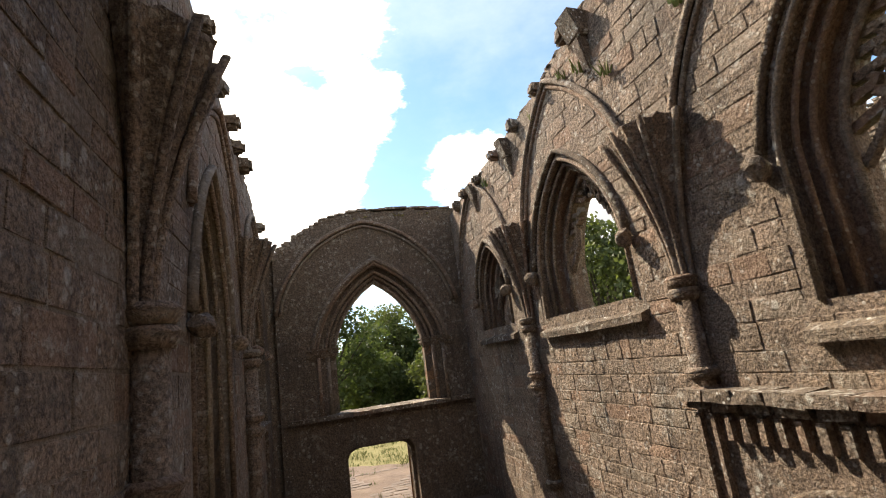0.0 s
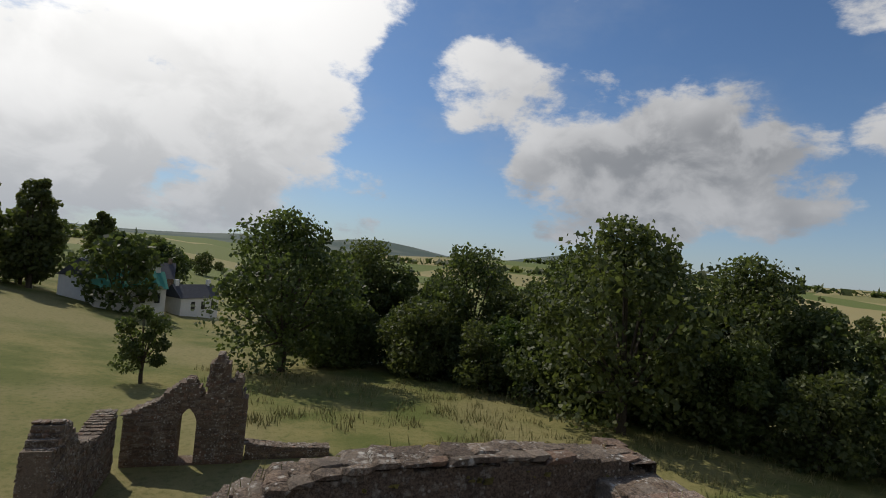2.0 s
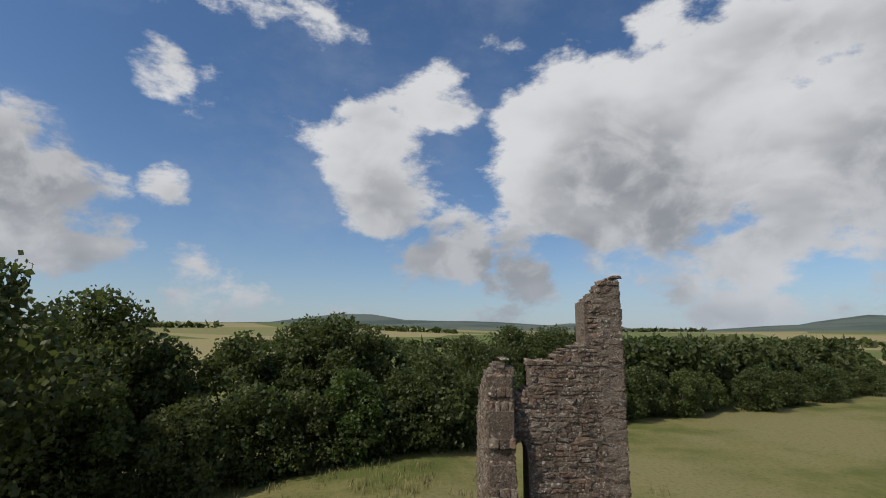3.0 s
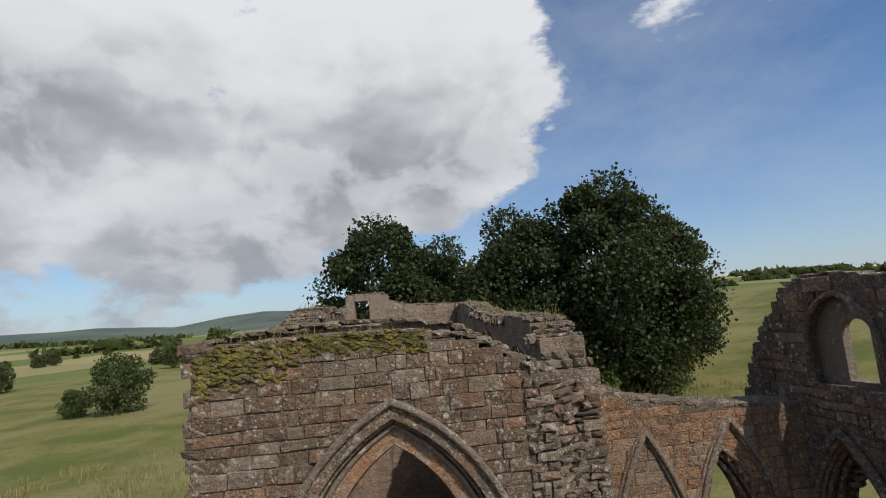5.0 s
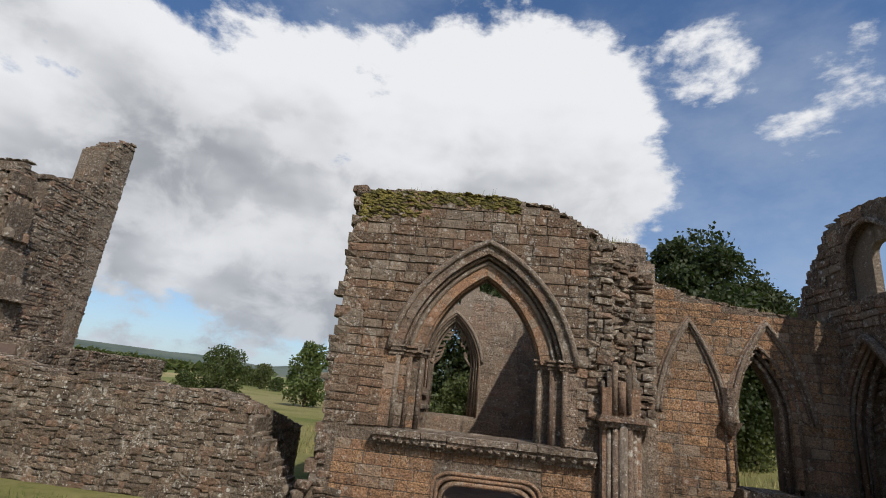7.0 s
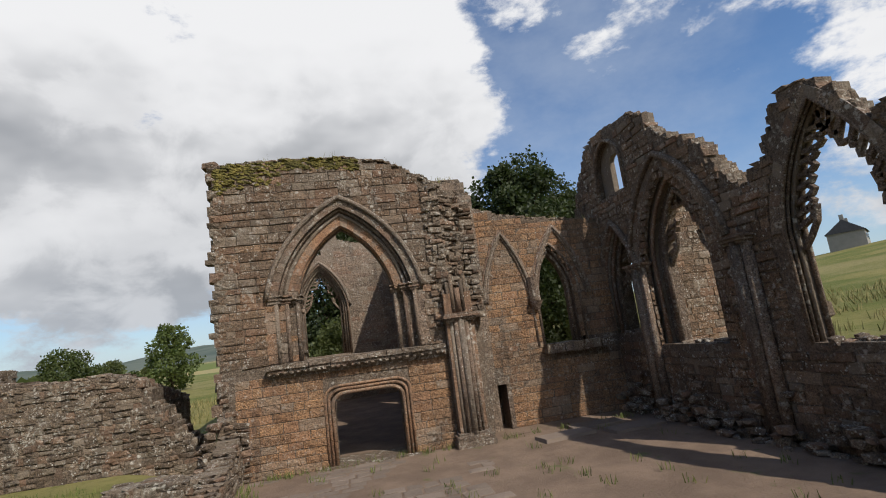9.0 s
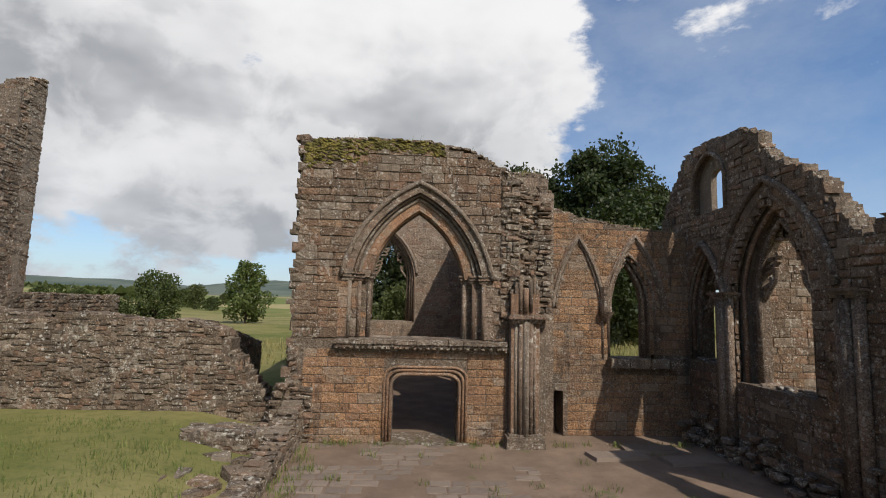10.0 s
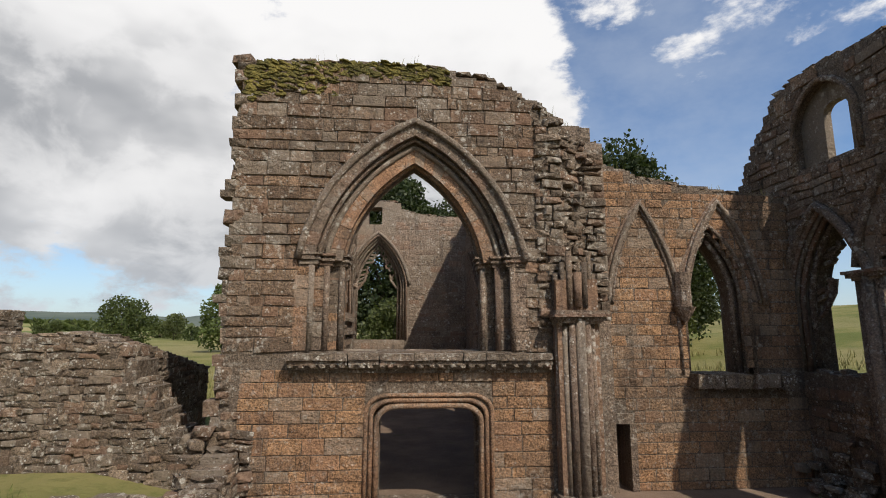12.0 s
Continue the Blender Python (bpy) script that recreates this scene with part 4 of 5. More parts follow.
# east end with its great window and a scrap of gable above
east_face = Face((0, 18.6, 0), (1, 0, 0), (0, 1, 0))
east = thing("wall_choir_east", "east gable remnant with a great pointed window", "wall", "structure")
R2 = random.Random(41)
E_OP = (-1.9, 1.2, 3.0, 6.2, 8.6)
ETOP = [(-4.2, 10.2), (-3.5, 10.3), (-3.1, 10.6), (-2.85, 11.15), (-0.9, 11.2), (-0.5, 10.7), (0.5, 10.4), (4.2, 10.2)]
bm = bmesh.new()
small = [(-2.5, 9.75), (-2.5, 10.8), (-1.7, 10.8), (-1.7, 9.75)]
for v0, v1, g in ((0.0, 0.3, 0.5), (0.3, 0.55, 0.25), (0.55, 0.8, 0.0), (0.8, 1.1, 0.25)):
    slab(bm, east_face, outline_of(ragged(ETOP, 0.4, 0.05, R2), -0.3), [hole_of(E_OP, g), small], v0, v1)
part("wall_core", bm, INNER, east)
mats = courses(east_face, ETOP, 0.05, [E_OP, (-2.1, 0.55, 9.6, 10.6, 10.9)], 0.3, 0.55, grow=0.65, rng=R2, proud=0.02)
lay("stone", east, mats, INNER, "ashlar", 300, R2)
for g, v, r in ((0.5, 0.0, 0.07), (0.34, 0.15, 0.06), (0.2, 0.3, 0.07), (0.02, 0.55, 0.08)):
    moulding("window_roll", east_face, E_OP, g, v, roll(r, 6), east, INNER)
moulding("hood_mould", east_face, E_OP, 0.66, -0.05, roll(0.1, 6), east, TRIM, jambs=False)
tracery(east_face, E_OP, east, 0.65, TRIM, 5, 0.9, True)
coping(east_face, ETOP, 1.0, east, R2)

# canopied tomb recess in the north wall
tomb = thing("wall_tomb", "canopied sandstone tomb recess with panelled arcading", "tomb")
t_face = Face((-3.15, 0, 0), (0, 1, 0), (-1, 0, 0))
bm = bmesh.new()
recess = (14.3, 1.15, 0.3, 1.3, 2.3)
slab(bm, t_face, [(12.55, 0.0), (12.55, 3.35), (16.05, 3.35), (16.05, 0.0)], [hole_of(recess, 0.0)], -0.22, -0.02)
part("canopy", bm, TRIM, tomb)
for k in range(8):
    bm = bmesh.new()
    box(bm, 12.45 + k * 0.46, 12.9 + k * 0.46, -0.42, 0.02, 3.35, 3.5, 0.02)
    box(bm, 12.5 + k * 0.46, 12.88 + k * 0.46, -0.34, 0.02, 3.24, 3.36, 0.02)
    bm.transform(t_face.m)
    part("cornice_stone", bm, LEDGE, tomb, "lichen-crusted cornice stone")
for k in range(15):
    u = 12.65 + k * 0.24
    low = max(2.05, 1.3 + (half_width((14.3, 1.15, 0.3, 1.3, 2.3), 1.3) or 0)) if abs(u - 14.3) < 1.2 else 0.4
    bm = bmesh.new()
    box(bm, u - 0.045, u + 0.045, -0.32, -0.2, low + 0.45, 3.2, 0.012)
    bm.transform(t_face.m)
    part("tracery_panel", bm, TRIM, tomb)
for g, v, r in ((0.06, -0.24, 0.07), (0.2, -0.24, 0.05)):
    moulding("arch_roll", t_face, recess, g, v, roll(r, 6), tomb, RUBBLE, foot=0.3)
bm = bmesh.new()
box(bm, 13.0, 15.6, -0.3, -0.03, 0.0, 0.85, 0.02)
bm.transform(t_face.m)
part("tomb_chest", bm, TRIM, tomb)
tomb.location.y = -1.2

# ---------------------------------------------------------------- the chapel wall east of the aisle
aisle = thing("wall_chapel_east", "sandstone chapel wall with a blind arch and a broken window", "wall", "structure")
a_face = Face((0, 1.15, 0), (1, 0, 0), (0, 1, 0))
R3 = random.Random(51)
A_OP = (7.05, 0.62, 2.55, 4.5, 5.85)
A_TOP = [(3.5, 8.0), (4.3, 7.75), (4.8, 7.5), (5.6, 7.3), (6.5, 7.15), (8.0, 7.0), (9.2, 6.9)]
bm = bmesh.new()
SD = [(4.08, -0.05), (4.08, 1.46), (4.74, 1.46), (4.74, -0.05)]
for v0, v1, g in ((0.0, 0.25, 0.3), (0.25, 0.6, 0.0), (0.6, 0.9, 0.15)):
    slab(bm, a_face, outline_of(ragged(A_TOP, 0.4, 0.06, R3), -0.3), [hole_of(A_OP, g), SD], v0, v1)
part("wall_core", bm, MORTAR, aisle)
mats = courses(a_face, A_TOP, 0.0, [A_OP, (4.4, 0.36, -0.1, 1.54, 1.66)], 0.25, 0.46, grow=0.12, rng=R3, proud=0.02, zone=lambda u, z: not (u > 6.3 and 2.1 < z < 2.6))
lay("stone", aisle, mats, ASHLAR, "ashlar", 300, R3)
B_RIB = (5.28, 0.9, 3.9, 4.2, 6.65)
C_RIB = (7.3, 1.04, 3.9, 4.2, 6.75)
for rib in (B_RIB, C_RIB):
    for g, v, r in ((0.0, -0.07, 0.065), (-0.11, -0.02, 0.05), (0.1, -0.02, 0.045)):
        moulding("wall_rib", a_face, rib, g, v, roll(r, 6), aisle, TRIM, jambs=False)
for g, v, r in ((0.3, 0.0, 0.06), (0.15, 0.12, 0.06), (0.0, 0.25, 0.07)):
    moulding("window_roll", a_face, A_OP, g, v, roll(r, 6), aisle, TRIM)
bm = bmesh.new()
bmesh.ops.create_cone(bm, cap_ends=True, segments=10, radius1=0.06, radius2=0.26, depth=0.34, matrix=Matrix.Translation((6.22, 1.01, 3.95)))
bmesh.ops.create_cone(bm, cap_ends=True, segments=10, radius1=0.2, radius2=0.2, depth=0.9, matrix=Matrix.Translation((6.22, 1.07, 4.5)))
part("corbel", bm, TRIM, aisle)
bm = bmesh.new()
for k in range(7):
    box(bm, 6.3 + k * 0.34, 6.62 + k * 0.34, 0.82 + R3.uniform(-0.06, 0.05), 1.75, 2.26, 2.55, 0.04)
part("broken_sill", bm, RUBBLE, aisle)
bm = bmesh.new()
box(bm, 3.98, 4.82, 1.08, 1.17, 1.46, 1.68, 0.008)
box(bm, 3.93, 4.08, 1.09, 1.17, 0.0, 1.46, 0.008)
box(bm, 4.74, 4.9, 1.09, 1.17, 0.0, 1.46, 0.008)
part("door_surround", bm, TRIM, aisle)
bm = bmesh.new()
box(bm, 3.9, 5.0, 2.02, 2.35, -0.1, 1.9)
part("passage_back", bm, MORTAR, aisle)
coping(a_face, A_TOP, 0.85, aisle, R3, size=0.34)
mats = [Matrix.Translation((R3.uniform(3.7, 4.15), 1.07 + R3.uniform(-0.1, 0.05), R3.uniform(4.3, 7.6))) @ Matrix.Diagonal((R3.uniform(0.2, 0.4), 0.3, R3.uniform(0.12, 0.2), 1)) for k in range(60)]
lay("torn_stone", aisle, mats, RUBBLE, "rock", 70, R3)

# the link between screen and chapel wall
link = thing("wall_link", "torn rubble return wall between screen and chapel", "wall", "structure")
RL = random.Random(57)
l_face = Face((2.5, 0.02, 0), (0.848, 0.53, 0), (-0.53, 0.848, 0))
L_TOP = [(0.0, 8.7), (0.5, 8.45), (1.0, 8.2), (1.5, 7.95), (2.1, 7.65)]
bm = bmesh.new()
slab(bm, l_face, outline_of(ragged(L_TOP, 0.25, 0.1, RL), -0.2), [], 0.0, 0.5)
box(bm, 3.2, 3.7, 0.8, 2.6, -0.2, 7.0, 0.03)
part("wall_core", bm, MORTAR, link)
mats = courses(l_face, L_TOP, 3.8, [], 0.17, 0.26, rng=RL, proud=0.06, depth=0.3, rough=0.14, wild=0.4)
lay("torn_stone", link, mats, RUBBLE, "rough", 260, RL)
coping(l_face, L_TOP, 0.5, link, RL, size=0.26)
end_face = Face((0, 0.66, 0), (1, 0, 0), (0, 1, 0))
mats = courses(end_face, [(3.3, 8.2), (3.8, 8.0), (4.2, 7.75)], 3.8, [], 0.17, 0.27, rng=RL, proud=0.05, depth=0.3, rough=0.12, wild=0.4)
lay("end_stone", link, mats, RUBBLE, "rough", 200, RL)

# ---------------------------------------------------------------- the south wall with its windows
south = thing("wall_south", "dark ruined south wall with great broken windows and a gable scrap", "wall", "structure")
s_face = Face((9.2, 0, 0), (0, -1, 0), (1, 0, 0))          # u runs west
R4 = random.Random(61)
W1 = (-0.2, 0.9, 2.6, 4.3, 6.15)
W2 = (2.8, 0.96, 2.2, 4.9, 6.72)
W3 = (7.75, 1.12, 2.2, 4.6, 7.0)
GABLE = [(-3.1, 6.6), (-2.7, 7.6), (-2.1, 8.6), (-1.5, 9.2), (-1.2, 9.6), (-0.6, 9.8), (0.1, 9.85), (1.1, 9.7), (1.7, 9.7), (2.4, 9.4), (2.7, 8.8), (3.0, 8.5), (3.4, 8.2)]
STOPW = GABLE + [(3.9, 7.95), (4.3, 7.65), (4.7, 7.3), (4.85, 6.8), (5.2, 6.35), (5.5, 6.0), (5.9, 5.9), (6.0, 6.25), (6.4, 6.35), (6.7, 7.0), (7.1, 7.6), (7.75, 7.5), (8.24, 7.02), (8.53, 6.46), (8.65, 6.2), (8.92, 6.4), (9.4, 6.4), (9.8, 5.95), (10.1, 4.9), (10.5, 3.4), (11.2, 2.3), (12.2, 1.6)]
BEHIND = [(-3.1, 6.4), (-2.4, 6.6), (-1.9, 7.2), (2.4, 7.35), (3.2, 7.55), (3.9, 7.5), (4.5, 6.9), (5.1, 6.2), (5.5, 5.5), (6.0, 5.4), (6.3, 2.1), (11.0, 2.0), (12.2, 1.5)]
LANCET = (0.35, 0.33, 7.55, 8.65, 8.85)
REAR = (0.2, 0.85, 7.45, 8.5, 9.4)
bm = bmesh.new()
prof, behind = ragged(STOPW, 0.3, 0.06, R4), ragged(BEHIND, 0.3, 0.06, R4)
for v0, v1, g in ((0.0, 0.22, 0.42), (0.22, 0.42, 0.2), (0.42, 0.72, 0.0), (0.72, 0.95, 0.2)):
    deep = v0 > 0.4
    holes = [hole_of(W1, g * 0.5), hole_of(W2, g * 1.9)] + ([] if deep else [hole_of(W3, g * 0.3), hole_of(LANCET if v0 > 0.1 else REAR)])
    slab(bm, s_face, outline_of(behind if deep else prof, -0.3), holes, v0, v1)
part("wall_core", bm, MORTAR, south)
mats = courses(s_face, STOPW, 0.0, [W1, W2, W3, (0.35, 0.5, 7.5, 8.6, 9.1)], 0.24, 0.4, grow=0.46, rng=R4, proud=0.03, rough=0.04, wild=0.25)
lay("stone", south, mats, STONE, "ashlar", 300, R4)
for op, sc in ((W1, 0.5), (W2, 1.9), (W3, 0.32)):
    for g, v, r in ((0.42, 0.0, 0.07), (0.3, 0.1, 0.06), (0.2, 0.22, 0.07), (0.02, 0.4, 0.08)):
        moulding("window_roll", s_face, op, g * sc, v, roll(r * (1.0 if sc > 0.4 else 0.7), 6), south, TRIM)
    if sc > 0.4:
        moulding("hood_mould", s_face, op, 0.62 * sc, -0.06, [(-0.08, 0.06), (-0.06, -0.1), (0.05, -0.12), (0.12, 0.0), (0.08, 0.08)], south, TRIM, jambs=False)
moulding("rear_arch", s_face, REAR, 0.03, -0.02, roll(0.07, 6), south, TRIM)
tracery(s_face, W1, south, 0.58, TRIM, 71, 0.35)
tracery(s_face, W2, south, 0.58, TRIM, 72, 0.7)
tracery(s_face, W3, south, 0.3, TRIM, 73, 1.0, True)
voussoirs("voussoir", s_face, W2, 0.82, 1.16, -0.03, 0.2, south, TRIM, 10, R4)
voussoirs("voussoir", s_face, W3, 0.16, 0.44, -0.03, 0.2, south, RUBBLE, 10, R4)
# responds between the windows
for u in (1.0, 5.3):
    bm = bmesh.new()
    for k in range(3):
        bmesh.ops.create_cone(bm, cap_ends=True, segments=10, radius1=0.13, radius2=0.13, depth=4.6, matrix=Matrix.Translation((u + (k - 1) * 0.22, -0.12 - (0.1 if k == 1 else 0), 2.4)))
    bm.transform(s_face.m)
    part("respond", bm, TRIM, south, smooth=True)
    bm = bmesh.new()
    band(bm, u - 0.3, u + 0.3, -0.3, 0.1, 4.6, ((0.06, 0.0), (0.08, 0.07), (0.06, 0.12)))
    bm.transform(s_face.m)
    part("capital", bm, TRIM, south)
mats = []
for k in range(190):
    u = R4.uniform(-1.8, 12.0)
    side = R4.random()
    z = R4.uniform(0, 1.3) * R4.random()
    mats.append(s_face.m @ Matrix.Translation((u, -0.12 - (1.7 - z) * 0.28 * R4.random(), z)) @ Matrix.Rotation(R4.uniform(0, 3), 4, "Z") @ Matrix.Diagonal((R4.uniform(0.15, 0.42), R4.uniform(0.15, 0.35), R4.uniform(0.1, 0.24), 1)))
lay("foot_stone", south, mats, RUBBLE, "rock", 200, R4)
mats = [s_face.m @ Matrix.Translation((op[0] + R4.uniform(-1, 1) * op[1], R4.uniform(0.05, 0.85), op[2] + R4.uniform(-0.15, 0.05))) @ Matrix.Diagonal((R4.uniform(0.15, 0.42), 0.3, R4.uniform(0.1, 0.22), 1)) for op in (W2, W3, W1) for k in range(26)]
lay("sill_rubble", south, mats, RUBBLE, "rock", 80, R4)
coping(s_face, STOPW, 0.42, south, R4, size=0.34)
coping(s_face, BEHIND, 0.5, south, R4, size=0.34, v0=0.44)

# sunlit wall of the annexe seen through the south windows
annexe = thing("wall_annexe", "sunlit coursed wall of an annexe outside the south wall", "wall", "structure")
x_face = Face((0, -1.0, 0), (1, 0, 0), (0, 1, 0))
R5 = random.Random(81)
X_TOP = [(10.18, 7.2), (13.2, 6.9)]
bm = bmesh.new()
slab(bm, x_face, outline_of(X_TOP, -0.3), [], 0.0, 0.8)
part("wall_core", bm, MORTAR, annexe)
lay("stone", annexe, courses(x_face, X_TOP, 0.3, [], 0.24, 0.4, rng=R5), STONE, "ashlar", 260, R5)

# ---------------------------------------------------------------- the north range and its tower
def rubble_wall(name, face, profile, thick, label, seed, limit=150, ops=(), base=-0.3, both=True, course=0.17, kind="structure", length=0.3):
    rng = random.Random(seed)
    wall = thing(name, label, "wall", kind)
    bm = bmesh.new()
    slab(bm, face, outline_of(ragged(profile, 0.35, 0.07, rng), base), [hole_of(op) for op in ops], 0.0, thick)
    part("wall_core", bm, MORTAR, wall)
    mats = courses(face, profile, base + 0.3, list(ops), course, length, grow=0.04, rng=rng, proud=0.03, depth=0.16, rough=0.05, wild=0.4)
    if both:
        mats += courses(face, profile, base + 0.3, list(ops), course, length, grow=0.04, rng=rng, proud=0.03, depth=0.16, flip=True, v=thick, rough=0.05, wild=0.4)
    mats = [m @ Matrix.Diagonal((1.06, 1.0, 1.12, 1)) for m in mats]
    lay("stone", wall, mats, RUBBLE, "rough", limit, rng)
    coping(face, profile, thick, wall, rng, size=0.34)
    return wall


rubble_wall("wall_range_south", Face((0, 1.7, 0), (1, 0, 0), (0, 1, 0)),
            [(-18.5, 3.7), (-15.5, 3.8), (-13.0, 3.45), (-11.0, 3.6), (-9.2, 3.35), (-7.8, 3.45), (-6.75, 3.1), (-6.4, 2.4), (-5.9, 1.8), (-5.5, 1.3), (-5.0, 0.8)], 1.0,
            "long low ruined rubble wall of the north range", 91, 300, course=0.16, length=0.27)
rubble_wall("wall_range_return", Face((-7.4, 2.6, 0), (0, 1, 0), (-1, 0, 0)), [(0.0, 3.4), (3.0, 2.8), (6.0, 2.2)], 0.9, "low rubble return wall in shadow", 92, 80)
mound = patch("terrace", [(-18.2, 2.8), (-15.2, 2.8), (-15.2, 9.6), (-18.2, 9.6)], 4.15, 4.5, PLATFORM, "flat gravelled terrace on top of the vaulted range", "terrace")
rubble_wall("wall_terrace_east", Face((-15.1, 2.6, 0), (0, 1, 0), (1, 0, 0)), [(0.0, 4.2), (7.2, 4.15)], 0.4, "rubble side wall of the terrace", 93, 60)
rubble_wall("wall_terrace_south", Face((0, 2.9, 0), (1, 0, 0), (0, 1, 0)), [(-17.6, 6.4), (-17.2, 5.8), (-16.7, 4.9), (-16.0, 4.35), (-15.0, 4.2)], 0.5, "rubble parapet along the terrace", 94, 60)
tower_face = Face((-18.0, 0, 0), (0, 1, 0), (-1, 0, 0))
rubble_wall("tower_ruin", tower_face, [(2.8, 9.8), (3.0, 10.5), (3.5, 10.95), (3.72, 10.5), (3.78, 9.5), (4.4, 9.7), (4.5, 10.85), (5.45, 10.85), (5.6, 11.15), (6.7, 11.5), (6.8, 13.2), (7.2, 13.5), (7.5, 13.9), (8.1, 14.2)], 1.3,
            "tall jagged rubble remnant of a tower house", 95, 300, ops=[(4.08, 0.28, 4.15, 7.4, 8.0)], course=0.17)
rubble_wall("tower_flank", Face((0, 2.8, 0), (1, 0, 0), (0, 1, 0)), [(-22.5, 8.0), (-21.0, 9.6), (-19.5, 10.2), (-17.9, 10.3), (-17.5, 8.6), (-17.1, 6.6), (-16.7, 5.6)], 0.95, "broken flank wall of the tower", 96, 120, course=0.17)
rubble_wall("tower_flank", Face((0, 7.2, 0), (1, 0, 0), (0, 1, 0)), [(-20.6, 7.5), (-19.6, 9.4), (-19.05, 10.6), (-18.85, 12.6), (-18.4, 13.5), (-17.95, 14.1)], 0.92, "tall broken flank wall of the tower", 97, 120, course=0.17)

# low footings between lawn and nave floor
rubble_wall("footing", Face((-4.1, -5.8, 0), (0, 1, 0), (1, 0, 0)), [(0.0, 0.3), (1.5, 0.35), (3.0, 0.5), (4.4, 0.75), (5.2, 1.1), (5.7, 1.3)], 0.55, "low broken footing of the lost nave wall", 98, 60, base=-0.35, course=0.16)
rubble_wall("footing", Face((0, -1.1, 0), (1, 0, 0), (0, 1, 0)), [(-6.6, 0.55), (-5.5, 0.6), (-4.8, 0.5), (-4.2, 0.55)], 0.8, "low stone footing beside the lawn", 99, 60, base=-0.35, course=0.16)
R6 = random.Random(7)
for k in range(16):
    slab_stone = bmesh.new()
    w, d = R6.uniform(0.35, 0.8), R6.uniform(0.3, 0.55)
    box(slab_stone, -w / 2, w / 2, -d / 2, d / 2, -0.1, R6.uniform(0.06, 0.2), 0.04)
    ob = finish("fallen_slab", slab_stone, RUBBLE)
    ob.matrix_basis = pose(R6.uniform(-6.4, -4.4), R6.uniform(-4.2, -1.4), -0.02, R6.uniform(-5, 5), R6.uniform(-5, 5), R6.uniform(0, 180))
    tagged(ob, "flat fallen sandstone slab lying in the grass", "stone", "fallen slabs by the footing")

# grave slabs and paving
for k, (x, y, a) in enumerate(((5.6, -1.2, 8), (6.9, -0.5, -4), (7.6, -1.6, 5))):
    bm = bmesh.new()
    box(bm, -0.85, 0.85, -0.36, 0.36, -0.05, 0.09, 0.015, 0.02)
    ob = finish("grave_slab", bm, FLAG)
    ob.matrix_basis = pose(x, y, 0.0, 0, 0, a)
    tagged(ob, "worn grey grave slab set in the gravel floor", "slab", "grave slabs")
paving = thing("paving", "worn flagstones bedded in the nave floor", "paving", "structure")
mats = []
y = -6.0
while y < -0.4:
    d = R6.uniform(0.3, 0.46)
    x = -3.4
    while x < 2.8:
        w = R6.uniform(0.35, 0.7)
        if noise.noise((x * 0.45, y * 0.45, 2.0)) > 0.02:
            mats.append(Matrix.Translation((x + w / 2, y + d / 2, 0.008 + R6.uniform(0, 0.012))) @ Matrix.Rotation(-math.pi / 2, 4, "X") @ Matrix.Rotation(R6.uniform(-0.05, 0.05), 4, "Y") @ Matrix.Diagonal((w - 0.05, 0.1, d - 0.05, 1)))
        x += w
    y += d
lay("flagstone", paving, mats, FLAG, "rough", 260, R6)

# the nave's far west fragment
frag = Face((0, -23.0, 0), (1, 0, 0), (0, -1, 0))
rubble_wall("west_fragment", frag, [(2.3, 2.6), (2.7, 4.6), (3.1, 4.8), (3.3, 3.9), (3.55, 5.4), (4.0, 6.0), (4.4, 5.2), (4.6, 3.6), (5.3, 4.6), (6.0, 4.2), (6.8, 3.4), (8.4, 2.6)], 1.1, "isolated broken fragment of the west front", 101, 120, ops=[(5.3, 0.45, 0.0, 2.2, 3.0)])
rubble_wall("west_fragment", Face((0, -23.4, 0), (1, 0, 0), (0, -1, 0)), [(-2.6, 0.4), (-0.1, 0.5), (2.2, 0.8)], 0.8, "low stub of the west front", 102, 40)
rubble_wall("west_fragment", Face((8.6, -14.5, 0), (0, -1, 0), (1, 0, 0)), [(0.0, 3.8), (1.0, 4.8), (1.6, 4.6), (3.0, 3.2), (5.5, 2.6), (8.0, 3.0)], 1.0, "ruined stretch of the south wall further west", 103, 120)

